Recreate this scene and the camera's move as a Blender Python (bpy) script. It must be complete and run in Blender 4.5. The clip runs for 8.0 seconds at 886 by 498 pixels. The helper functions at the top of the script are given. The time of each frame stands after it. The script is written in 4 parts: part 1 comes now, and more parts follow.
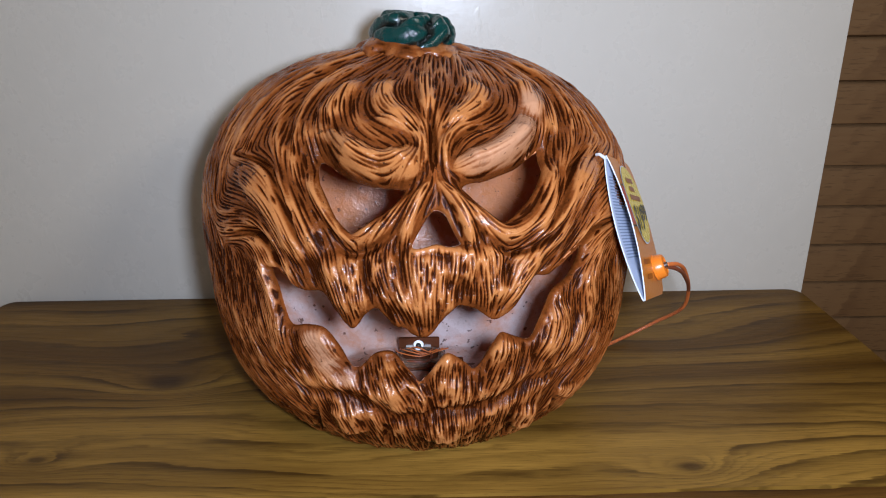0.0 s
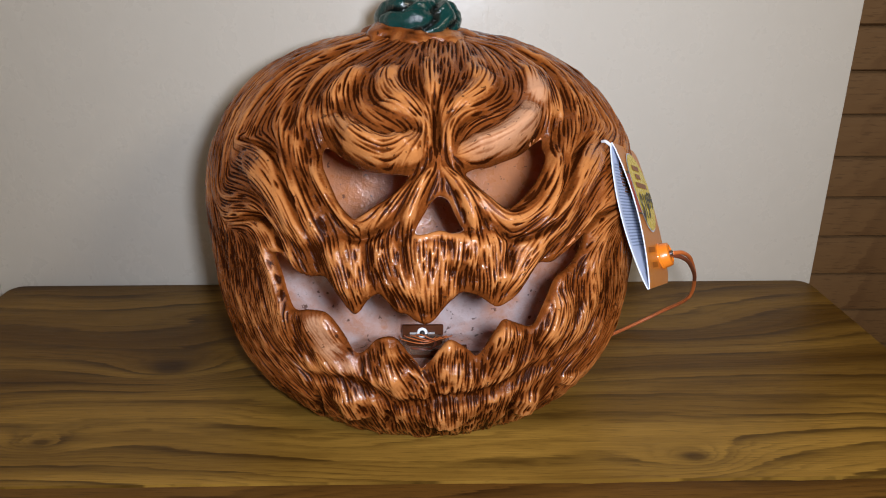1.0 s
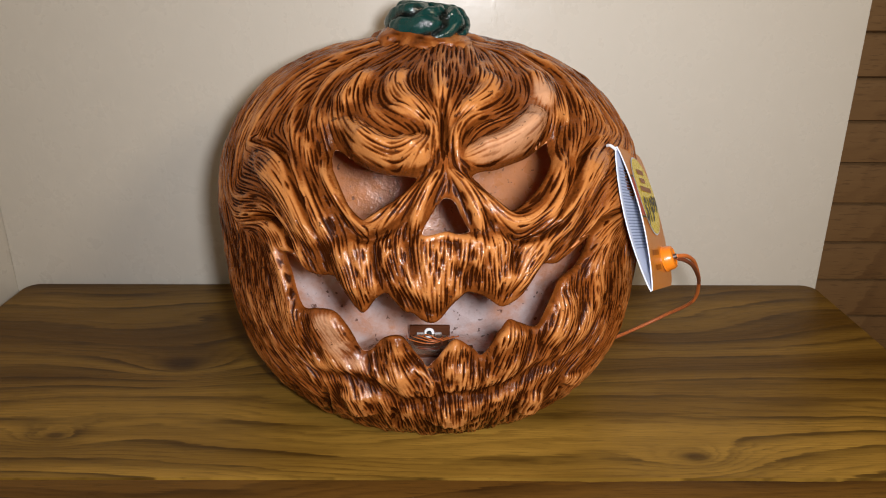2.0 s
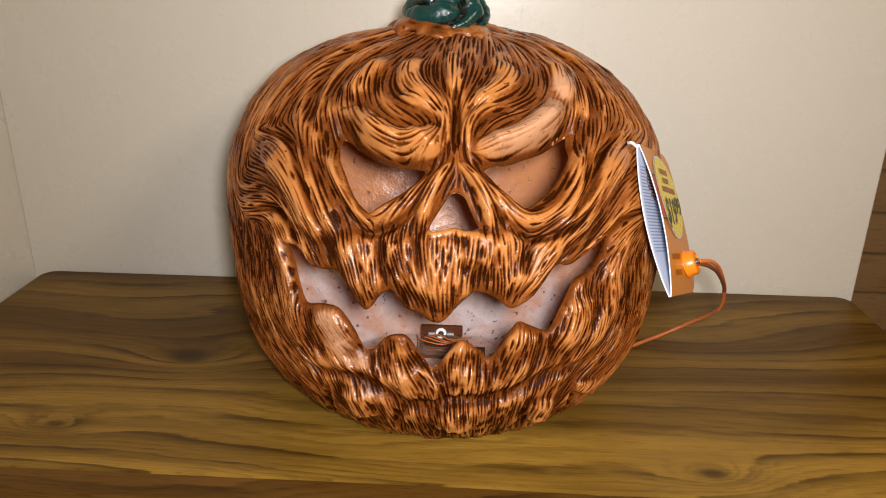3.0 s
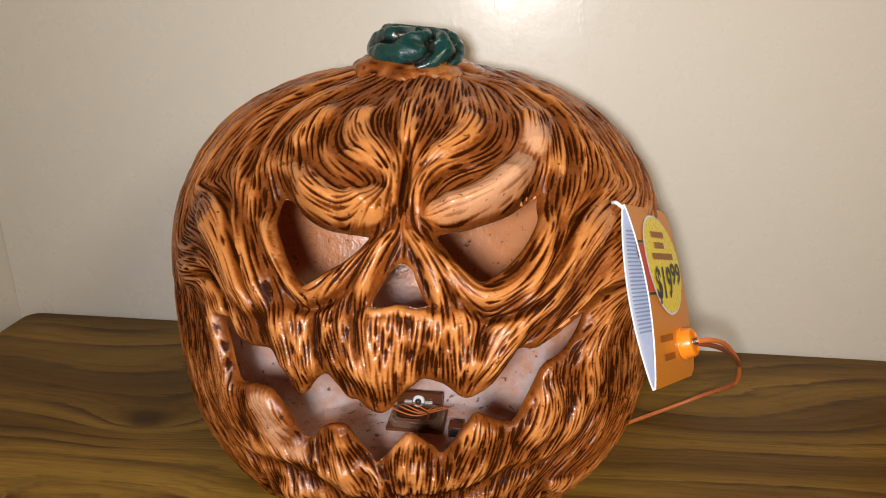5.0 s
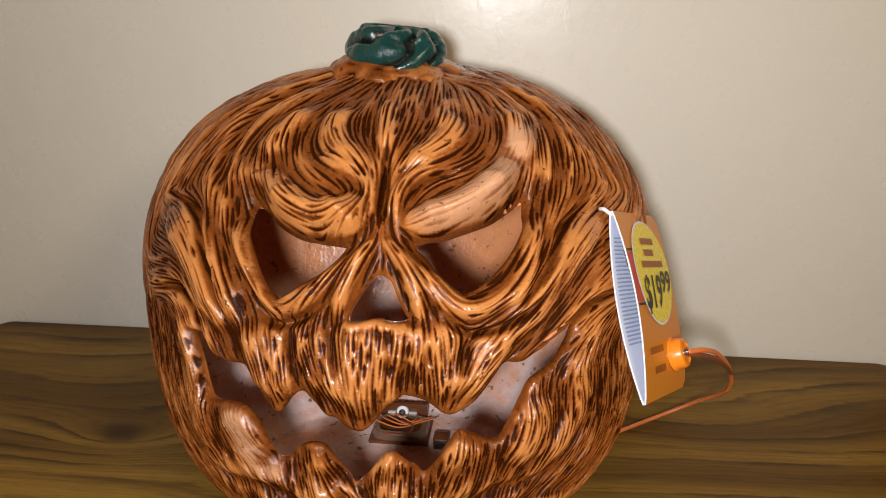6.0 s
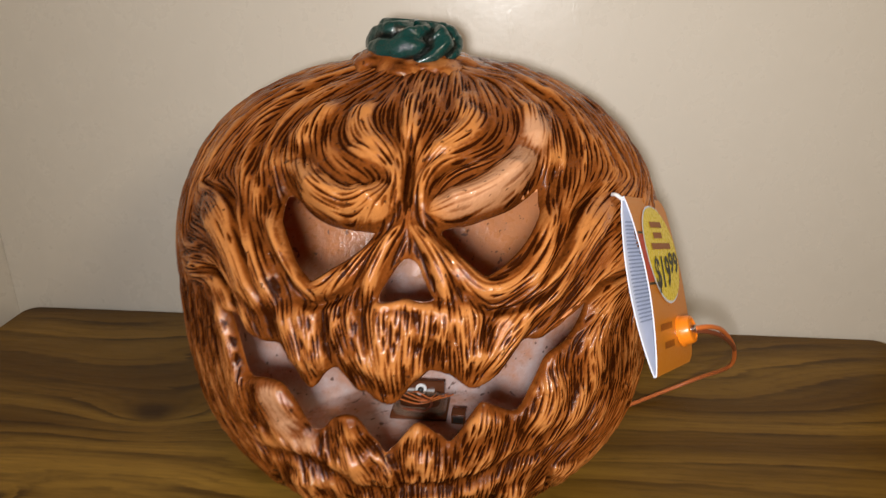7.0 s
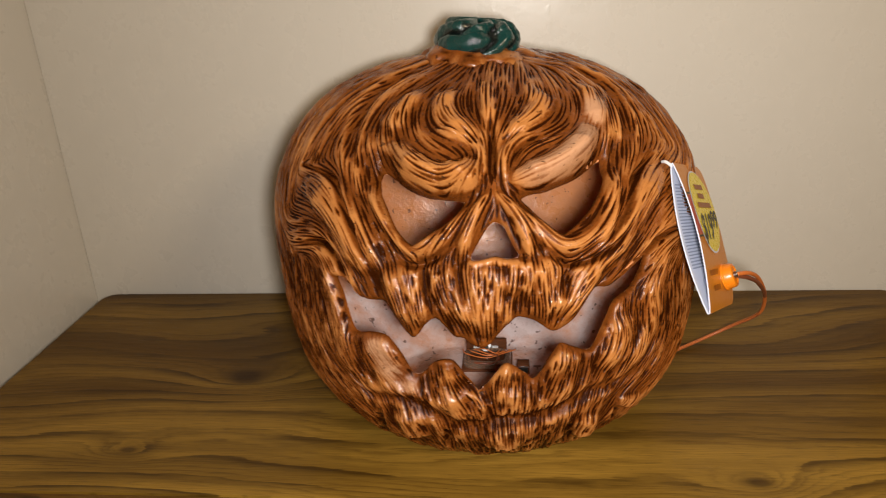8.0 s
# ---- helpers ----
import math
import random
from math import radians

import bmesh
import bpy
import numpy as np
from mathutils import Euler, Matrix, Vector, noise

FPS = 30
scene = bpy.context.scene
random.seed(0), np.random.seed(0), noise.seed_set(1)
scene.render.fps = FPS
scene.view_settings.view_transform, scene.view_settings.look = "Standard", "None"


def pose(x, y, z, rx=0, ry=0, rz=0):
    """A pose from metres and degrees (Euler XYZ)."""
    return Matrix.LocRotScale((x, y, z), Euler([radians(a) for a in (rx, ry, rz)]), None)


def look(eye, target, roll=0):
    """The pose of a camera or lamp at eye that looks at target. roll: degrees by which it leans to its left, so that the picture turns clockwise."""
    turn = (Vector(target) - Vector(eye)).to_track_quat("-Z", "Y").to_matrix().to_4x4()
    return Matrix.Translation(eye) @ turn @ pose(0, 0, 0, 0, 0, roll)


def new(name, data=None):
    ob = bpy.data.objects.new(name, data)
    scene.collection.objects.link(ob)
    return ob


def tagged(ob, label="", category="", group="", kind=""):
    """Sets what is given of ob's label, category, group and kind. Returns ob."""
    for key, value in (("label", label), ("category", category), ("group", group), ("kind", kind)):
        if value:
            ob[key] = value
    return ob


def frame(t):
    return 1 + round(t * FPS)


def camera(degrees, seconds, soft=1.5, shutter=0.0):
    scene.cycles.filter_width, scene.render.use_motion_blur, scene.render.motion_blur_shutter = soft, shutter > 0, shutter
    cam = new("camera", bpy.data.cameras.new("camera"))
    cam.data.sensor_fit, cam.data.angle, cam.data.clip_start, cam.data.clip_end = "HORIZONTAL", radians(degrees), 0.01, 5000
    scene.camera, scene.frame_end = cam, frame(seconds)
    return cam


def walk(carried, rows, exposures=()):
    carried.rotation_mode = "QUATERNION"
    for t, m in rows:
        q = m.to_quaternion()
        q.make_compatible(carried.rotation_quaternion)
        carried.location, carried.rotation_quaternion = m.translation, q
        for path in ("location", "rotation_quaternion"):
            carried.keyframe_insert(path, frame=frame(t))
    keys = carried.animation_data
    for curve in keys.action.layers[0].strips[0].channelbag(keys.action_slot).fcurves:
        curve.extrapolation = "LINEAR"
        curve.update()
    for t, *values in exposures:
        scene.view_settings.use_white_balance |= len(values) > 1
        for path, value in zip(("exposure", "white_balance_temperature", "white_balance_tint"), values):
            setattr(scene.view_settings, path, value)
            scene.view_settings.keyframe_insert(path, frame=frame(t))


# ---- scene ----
cam = camera(61.7, 8.0, soft=1.0, shutter=0.5)
PATH = [
    (0, (-0.022, -0.037, 0.26), (0.037, 1.836, -0.439), -0.2),
    (0.5, (-0.019, -0.032, 0.256), (0.038, 1.834, -0.461), -0.1),
    (1, (-0.019, -0.036, 0.257), (0.016, 1.829, -0.465), -0.0),
    (1.5, (-0.02, -0.037, 0.257), (0.009, 1.828, -0.465), 0.5),
    (2, (-0.017, -0.044, 0.258), (-0.01, 1.825, -0.453), 0.2),
    (2.2, (-0.02, -0.048, 0.257), (0.014, 1.822, -0.452), 0.5),
    (3.3, (0.012, -0.017, 0.248), (-0.12, 1.849, -0.461), 1.5),
    (3.5, (0.025, -0.008, 0.247), (-0.125, 1.856, -0.461), 2.0),
    (4, (0.046, 0.017, 0.255), (-0.207, 1.858, -0.485), 0.4),
    (4.5, (0.05, 0.034, 0.26), (-0.24, 1.883, -0.445), -0.2),
    (4.7, (0.044, 0.031, 0.261), (-0.231, 1.89, -0.425), -0.2),
    (6, (0.046, 0.049, 0.263), (-0.177, 1.909, -0.437), -0.4),
    (6.5, (0.047, 0.043, 0.269), (-0.178, 1.904, -0.429), -1.3),
    (7, (0.037, 0.029, 0.27), (-0.178, 1.875, -0.468), -0.8),
    (7.5, (0.021, -0.005, 0.274), (-0.196, 1.824, -0.505), -1.7),
    (8, (-0.004, -0.034, 0.279), (-0.195, 1.808, -0.476), -2.9),
]
walk(cam, [(t, look(eye, target, roll)) for t, eye, target, roll in PATH],
     [(0, 0.02, 5050, 10), (0.5, 0, 5300, 10), (1, 0.02, 5550, 10), (1.5, 0.02, 5900, 10), (2.2, 0.1, 6150, 10), (3.5, 0.32, 6400, 10), (4, 0.36, 6350, 10), (4.5, 0.27, 6300, 10), (6, 0.08, 6300, 10), (6.5, 0.0, 6250, 10), (7, 0, 6400, 10), (7.5, -0.12, 6800, 10), (8, -0.02, 6800, 10)])

# ---- light: the camera's own cool lamp, and a warm room lamp to the right ----
world = bpy.data.worlds.new("world")
scene.world = world
world.use_nodes = True
world.node_tree.nodes["Background"].inputs[0].default_value = (1.0, 0.86, 0.7, 1)
world.node_tree.nodes["Background"].inputs[1].default_value = 0.01
scene.view_settings.exposure = 0.0


def lamp(name, place, power, colour, radius):
    data = bpy.data.lights.new(name, "POINT")
    data.energy, data.color, data.shadow_soft_size = power, colour, radius
    ob = new(name, data)
    ob.location = place
    return ob


flash = bpy.data.lights.new("camera_light", "AREA")
flash.shape, flash.size, flash.energy, flash.color = "DISK", 0.044, 1.58, (1.0, 0.965, 0.95)
flash.spread = radians(140)
new("camera_light", flash).matrix_world = look((0.024, -0.053, 0.272), (0.05, 0.45, 0.19))
lamp("room_lamp", (0.80, -0.50, 0.78), 19.0, (1.0, 0.77, 0.5), 0.15)

# ---- materials ----


class Mat:
    """A node material with short calls."""

    def __init__(self, name):
        self.m = bpy.data.materials.new(name)
        self.m.use_nodes = True
        self.t = self.m.node_tree
        self.b = self.t.nodes["Principled BSDF"]

    def n(self, kind, links=None, **props):
        node = self.t.nodes.new(kind)
        for key, value in props.items():
            setattr(node, key, value)
        for key, value in (links or {}).items():
            self.put(node.inputs[key], value)
        return node

    def put(self, socket, value):
        if isinstance(value, bpy.types.NodeSocket):
            self.t.links.new(value, socket)
        else:
            socket.default_value = value

    def set(self, **kw):
        names = {"base": "Base Color", "rough": "Roughness", "metal": "Metallic", "normal": "Normal", "coat": "Coat Weight",
                 "coat_rough": "Coat Roughness", "spec": "Specular IOR Level", "sheen": "Sheen Weight", "trans": "Transmission Weight"}
        for key, value in kw.items():
            self.put(self.b.inputs[names[key]], value)
        return self

    def pos(self):
        return self.n("ShaderNodeTexCoord").outputs["Object"]

    def noise(self, vec, scale, detail=4.0, rough=0.55, distort=0.0):
        return self.n("ShaderNodeTexNoise", {"Vector": vec, "Scale": scale, "Detail": detail, "Roughness": rough, "Distortion": distort}).outputs["Fac"]

    def stretch(self, vec, scale, loc=(0, 0, 0)):
        return self.n("ShaderNodeMapping", {"Vector": vec, "Scale": scale, "Location": loc}).outputs[0]

    def ramp(self, fac, *stops):
        node = self.n("ShaderNodeValToRGB", {"Fac": fac})
        e = node.color_ramp.elements
        while len(e) < len(stops):
            e.new(0.5)
        for k, (at, c) in enumerate(stops):
            e[k].position = at
            e[k].color = (*c, 1) if isinstance(c, tuple) else (c, c, c, 1)
        return node.outputs[0]

    def mix(self, fac, a, b, blend="MIX"):
        node = self.n("ShaderNodeMix", data_type="RGBA", blend_type=blend)
        self.put(node.inputs[0], fac)
        for s, v in ((node.inputs[6], a), (node.inputs[7], b)):
            self.put(s, (*v, 1) if isinstance(v, tuple) else v)
        return node.outputs[2]

    def math(self, op, a, b=0.0, c=0.0):
        node = self.n("ShaderNodeMath", operation=op)
        for s, v in zip(node.inputs, (a, b, c)):
            self.put(s, v)
        return node.outputs[0]

    def bump(self, height, strength=0.3, dist=0.001):
        return self.n("ShaderNodeBump", {"Height": height, "Strength": strength, "Distance": dist}).outputs[0]

    def attr(self, name):
        return self.n("ShaderNodeAttribute", attribute_name=name).outputs["Fac"]


def plain(name, colour, rough=0.5, vary=0.12, scale=60.0, **kw):
    """A painted or moulded surface with slight unevenness of colour, gloss and relief."""
    m = Mat(name)
    p = m.pos()
    a, b = m.noise(p, scale), m.noise(p, scale * 9)
    dark = tuple(c * (1 - vary) for c in colour)
    m.set(base=m.mix(a, dark, colour), rough=m.ramp(b, (0.3, rough * 0.85), (0.7, min(1, rough * 1.15))), normal=m.bump(b, 0.06, 0.0006), **kw)
    return m.m


def wall_paint():
    m = Mat("wall_paint")
    p = m.pos()
    big, mid, fine = m.noise(p, 2.2, 3), m.noise(p, 45, 5, 0.6), m.noise(p, 420, 3)
    pits = m.ramp(m.noise(m.stretch(p, (1, 1, 0.5)), 130, 2), (0.60, 0.0), (0.70, 1.0))
    colour = m.mix(big, (0.62, 0.575, 0.49), (0.68, 0.64, 0.56))
    colour = m.mix(m.math("MULTIPLY", m.ramp(mid, (0.45, 0.0), (0.75, 1.0)), 0.25), colour, (0.60, 0.56, 0.48))
    relief = m.math("ADD", m.math("MULTIPLY", mid, 1.0), m.math("ADD", m.math("MULTIPLY", fine, 0.12), m.math("MULTIPLY", pits, 0.22)))
    m.set(base=colour, rough=m.ramp(mid, (0.3, 0.24), (0.7, 0.34)), normal=m.bump(relief, 0.10, 0.0022), spec=0.5)
    return m.m


def wood(name, light, mid, dark, knots=(), shift=(0, 0, 0), dull=0.38):
    """Plain-sawn veneer, its grain along x, bent round the knots given as (x, y, width)."""
    m = Mat(name)
    p = m.pos()
    sep = m.n("ShaderNodeSeparateXYZ", {"Vector": m.stretch(p, (1, 1, 1), shift)})
    x, y = sep.outputs[0], sep.outputs[1]
    slow = m.noise(m.stretch(p, (2.4, 6, 1), shift), 1.0, 1)
    wander = m.noise(m.stretch(p, (5.5, 26, 1), shift), 1.0, 3)
    ragged = m.noise(m.stretch(p, (46.0, 520, 1), shift), 1.0, 3)
    field = m.math("ADD", y, m.math("MULTIPLY", m.math("SUBTRACT", slow, 0.5), 0.16))
    field = m.math("ADD", field, m.math("MULTIPLY", m.math("SUBTRACT", wander, 0.5), 0.020))
    field = m.math("ADD", field, m.math("MULTIPLY", m.math("SUBTRACT", ragged, 0.5), 0.0048))
    core = 0.0
    for kx, ky, w in knots:
        dx = m.math("DIVIDE", m.math("SUBTRACT", x, kx), w * 2.0)
        dy = m.math("DIVIDE", m.math("SUBTRACT", y, ky), w)
        r2 = m.math("ADD", m.math("MULTIPLY", dx, dx), m.math("MULTIPLY", dy, dy))
        bell = m.math("DIVIDE", 1.0, m.math("ADD", 1.0, m.math("MULTIPLY", r2, 0.6)))
        field = m.math("ADD", field, m.math("MULTIPLY", bell, w * 3.4))
        core = m.math("ADD", core, m.math("POWER", bell, 12.0))
    rings = m.math("FRACT", m.math("MULTIPLY", field, 50.0))
    late = m.ramp(rings, (0.0, 0.0), (0.45, 0.10), (0.76, 0.55), (0.90, 1.0), (0.97, 0.9), (1.0, 0.0))
    early = m.ramp(m.math("FRACT", m.math("MULTIPLY", field, 190.0)), (0.0, 0.0), (0.5, 0.1), (0.88, 1.0), (1.0, 0.0))
    rings2 = m.math("FRACT", m.math("MULTIPLY", field, 15.0))
    band = m.ramp(rings2, (0.0, 0.0), (0.45, 1.0), (0.75, 0.6), (1.0, 0.0))
    fibre = m.noise(m.stretch(p, (22, 1100, 50), shift), 1.0, 4, 0.65)
    pores = m.ramp(m.noise(m.stretch(p, (60, 1700, 80), shift), 1.0, 2), (0.58, 0.0), (0.66, 1.0))
    blotch = m.noise(m.stretch(p, (3, 22, 4), shift), 1.0, 3)
    keep = m.ramp(m.noise(m.stretch(p, (10, 60, 4), shift), 1.0, 3), (0.36, 0.12), (0.58, 1.0))
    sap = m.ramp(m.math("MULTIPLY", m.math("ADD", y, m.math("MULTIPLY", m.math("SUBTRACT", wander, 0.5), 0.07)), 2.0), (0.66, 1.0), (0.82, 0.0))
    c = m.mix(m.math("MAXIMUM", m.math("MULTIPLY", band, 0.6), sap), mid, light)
    c = m.mix(m.math("MULTIPLY", m.ramp(blotch, (0.46, 0.0), (0.62, 1.0)), 0.55), c, mid)
    c = m.mix(m.math("MULTIPLY", m.ramp(fibre, (0.38, 0.0), (0.72, 1.0)), 0.36), c, tuple(0.5 * (u + v) for u, v in zip(mid, dark)))
    c = m.mix(m.math("MULTIPLY", early, m.math("MULTIPLY", m.math("SUBTRACT", 1.15, keep), 0.5)), c, tuple(0.35 * u + 0.65 * v for u, v in zip(mid, dark)))
    c = m.mix(m.math("MULTIPLY", m.math("MULTIPLY", late, keep), 0.8), c, dark)
    c = m.mix(m.math("MULTIPLY", pores, 0.35), c, tuple(v * 0.5 for v in dark))
    c = m.mix(m.math("MINIMUM", core, 0.75), c, dark)
    rel = m.math("ADD", m.math("MULTIPLY", fibre, 0.5), m.math("MULTIPLY", pores, -0.7))
    m.set(base=c, rough=m.ramp(fibre, (0.3, dull), (0.7, dull + 0.14)), normal=m.bump(rel, 0.18, 0.0005), spec=0.2)
    return m.m


def glazed():
    """Painted, varnished clay: tan body colour, dark wash that has run into the grooves, pale worn spots."""
    m = Mat("painted_clay")
    p = m.pos()
    wash, bare = m.attr("wash"), m.attr("bare")
    big, mid, fine = m.noise(p, 16, 3), m.noise(p, 70, 4), m.noise(p, 480, 4, 0.65)
    c = m.mix(big, (0.47, 0.168, 0.036), (0.58, 0.248, 0.075))
    c = m.mix(m.math("MULTIPLY", m.ramp(mid, (0.35, 0.0), (0.75, 1.0)), 0.35), c, (0.30, 0.09, 0.016))
    c = m.mix(m.math("MULTIPLY", bare, m.ramp(mid, (0.2, 1.0), (0.8, 0.6))), c, (0.55, 0.30, 0.17))
    dirt = m.math("ADD", wash, m.math("MULTIPLY", m.math("SUBTRACT", fine, 0.5), 0.35))
    dark = m.mix(mid, (0.012, 0.0021, 0.0003), (0.038, 0.0078, 0.0009))
    stain = m.mix(mid, (0.135, 0.029, 0.003), (0.235, 0.060, 0.008))
    c = m.mix(m.ramp(dirt, (0.03, 0.0), (0.42, 0.92)), c, stain)
    c = m.mix(m.ramp(dirt, (0.48, 0.0), (0.80, 0.97)), c, dark)
    specks = m.ramp(m.noise(p, 280, 2), (0.675, 0.0), (0.705, 1.0))
    c = m.mix(m.math("MULTIPLY", specks, 0.75), c, (0.03, 0.011, 0.005))
    dull = m.ramp(dirt, (0.30, 0.0), (0.75, 1.0))
    gloss = m.math("ADD", m.ramp(mid, (0.3, 0.10), (0.7, 0.22)), m.math("MULTIPLY", dull, 0.12))
    m.set(base=c, rough=gloss, normal=m.bump(m.math("ADD", fine, m.math("MULTIPLY", mid, 0.6)), 0.32, 0.0014), spec=m.math("SUBTRACT", 0.5, m.math("MULTIPLY", dull, 0.46)))
    return m.m


def bare_clay():
    m = Mat("bare_clay")
    p = m.pos()
    big, mid, fine = m.noise(p, 20, 3), m.noise(p, 110, 4), m.noise(p, 600, 3)
    c = m.mix(big, (0.60, 0.215, 0.075), (0.69, 0.30, 0.125))
    c = m.mix(m.math("MULTIPLY", m.ramp(mid, (0.4, 0.0), (0.8, 1.0)), 0.4), c, (0.42, 0.18, 0.09))
    # the camera light's pale sheen, painted into the colour of the lower part
    height = m.n("ShaderNodeSeparateXYZ", {"Vector": p}).outputs[2]
    level = m.math("ADD", height, m.math("MULTIPLY", m.math("SUBTRACT", m.noise(p, 30, 4, 0.6), 0.5), 0.07))
    low_sheen = m.ramp(m.math("MULTIPLY", level, 5.0), (0.19, 1.0), (0.34, 0.0))
    c = m.mix(m.math("MULTIPLY", low_sheen, m.ramp(m.noise(p, 26, 5, 0.65), (0.36, 0.15), (0.6, 0.95))), c, m.mix(mid, (0.62, 0.47, 0.43), (0.84, 0.75, 0.76)))
    specks = m.ramp(m.noise(p, 210, 2), (0.655, 0.0), (0.70, 1.0))
    c = m.mix(m.math("MULTIPLY", specks, 0.8), c, (0.12, 0.05, 0.03))
    m.set(base=c, rough=m.ramp(mid, (0.3, 0.2), (0.7, 0.4)), normal=m.bump(m.math("ADD", mid, m.math("MULTIPLY", fine, 0.3)), 0.45, 0.0018), spec=0.6)
    return m.m


def green_glaze():
    m = Mat("green_glaze")
    p = m.pos()
    wash = m.attr("wash")
    mid, fine = m.noise(p, 90, 4), m.noise(p, 500, 3)
    c = m.mix(mid, (0.0018, 0.024, 0.022), (0.005, 0.050, 0.043))
    c = m.mix(m.ramp(m.math("ADD", wash, m.math("MULTIPLY", m.math("SUBTRACT", fine, 0.5), 0.4)), (0.3, 0.0), (0.8, 0.95)), c, (0.005, 0.006, 0.005))
    m.set(base=c, rough=m.ramp(mid, (0.3, 0.14), (0.7, 0.3)), normal=m.bump(m.math("ADD", mid, m.math("MULTIPLY", fine, 0.5)), 0.6, 0.0022), coat=0.4, coat_rough=0.15)
    return m.m


WALL = wall_paint()
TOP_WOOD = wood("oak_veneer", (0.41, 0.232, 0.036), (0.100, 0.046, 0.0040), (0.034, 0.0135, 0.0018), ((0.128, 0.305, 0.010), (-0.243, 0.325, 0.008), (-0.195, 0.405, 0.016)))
EDGE_WOOD = wood("oak_edging", (0.24, 0.12, 0.02), (0.11, 0.048, 0.007), (0.018, 0.007, 0.0015), ((0.02, 0.27, 0.008),), (0.4, 0.13, 0))
SLAT_WOOD = wood("louvre_wood", (0.20, 0.112, 0.043), (0.172, 0.093, 0.034), (0.115, 0.057, 0.020), (), (0.7, 0.2, 0.3), 0.5)
CLAY, INNER, GREEN = glazed(), bare_clay(), green_glaze()
ORANGE_CARD = plain("orange_card", (0.62, 0.22, 0.02), 0.32, 0.06)
WHITE_CARD = plain("white_card", (0.72, 0.76, 0.88), 0.5, 0.05)
YELLOW = plain("yellow_sticker", (0.80, 0.62, 0.02), 0.28, 0.05)
RED = plain("red_print", (0.55, 0.05, 0.02), 0.35)
BLACK = plain("black_print", (0.02, 0.018, 0.015), 0.4)
GREY_PRINT = plain("grey_print", (0.38, 0.43, 0.56), 0.6)
BROWN_PRINT = plain("brown_print", (0.30, 0.09, 0.01), 0.4)
ORANGE_PLASTIC = plain("orange_plastic", (0.85, 0.24, 0.012), 0.3, 0.08, 40, coat=0.2)
WIRE = plain("orange_wire", (0.78, 0.21, 0.045), 0.38, 0.15)
WIRE_DARK = plain("copper_wire", (0.25, 0.07, 0.03), 0.4, 0.2)
CLEAR_TIE = plain("clear_plastic", (0.75, 0.75, 0.75), 0.15)
LED_WHITE = plain("led_white", (0.8, 0.8, 0.8), 0.2)
BOARD = plain("brown_board", (0.15, 0.052, 0.022), 0.18, 0.3)
CLEAR_SHELL = plain("clear_brown_plastic", (0.55, 0.36, 0.25), 0.08, 0.1, 60, trans=0.75)
METAL = plain("steel", (0.5, 0.5, 0.52), 0.3, metal=1.0)
# dark brown for the unseen surfaces, so they bounce and reflect less light
UNSEEN_DIM = plain("unseen_dim", (0.26, 0.21, 0.15), 0.8, 0.1, 3)
CARPET = plain("carpet", (0.25, 0.2, 0.15), 0.9, 0.3, 200)

# ---- helpers for meshes ----


def link(name, bm, material, parent=None, label="", smooth=True):
    me = bpy.data.meshes.new(name)
    bmesh.ops.recalc_face_normals(bm, faces=bm.faces)
    bm.to_mesh(me)
    bm.free()
    for mat in material if isinstance(material, (list, tuple)) else [material]:
        me.materials.append(mat)
    if smooth:
        me.polygons.foreach_set("use_smooth", [True] * len(me.polygons))
        me.set_sharp_from_angle(angle=radians(38))
    ob = new(name, me)
    if parent:
        ob.parent = parent
        ob.matrix_parent_inverse = Matrix.Translation(-parent.location)
    if label:
        tagged(ob, label)
    return ob


def part(name, bm, material, parent, label="", smooth=True):
    return link(name, bm, material, parent, label, smooth)


def box(lo, hi, bevel=0.0, segments=2):
    bm = bmesh.new()
    bmesh.ops.create_cube(bm, size=1.0)
    for v in bm.verts:
        v.co = Vector([lo[k] + (v.co[k] + 0.5) * (hi[k] - lo[k]) for k in range(3)])
    if bevel:
        bmesh.ops.bevel(bm, geom=bm.edges[:], offset=bevel, segments=segments, affect="EDGES", profile=0.6)
    return bm


def tube(points, radius, sides=10, rounds=8):
    """A round cord along a smooth curve through the points."""
    pts = [Vector(q) for q in points]
    ext = [2 * pts[0] - pts[1], *pts, 2 * pts[-1] - pts[-2]]
    line = []
    for k in range(len(pts) - 1):
        a, b, c, d = ext[k:k + 4]
        for j in range(rounds):
            u = j / rounds
            line.append(0.5 * (2 * b + (c - a) * u + (2 * a - 5 * b + 4 * c - d) * u * u + (3 * b - a - 3 * c + d) * u ** 3))
    line.append(pts[-1])
    bm = bmesh.new()
    rings, side = [], Vector((0.3, 0.2, 0.93))
    for k, q in enumerate(line):
        way = (line[min(k + 1, len(line) - 1)] - line[max(k - 1, 0)]).normalized()
        u = (side - way * side.dot(way)).normalized()
        side = u
        w = way.cross(u)
        rings.append([bm.verts.new(q + radius * (u * math.cos(2 * math.pi * j / sides) + w * math.sin(2 * math.pi * j / sides))) for j in range(sides)])
    for a, b in zip(rings, rings[1:]):
        for j in range(sides):
            bm.faces.new((a[j], a[(j + 1) % sides], b[(j + 1) % sides], b[j]))
    bm.faces.new(rings[0][::-1])
    bm.faces.new(rings[-1])
    return bm


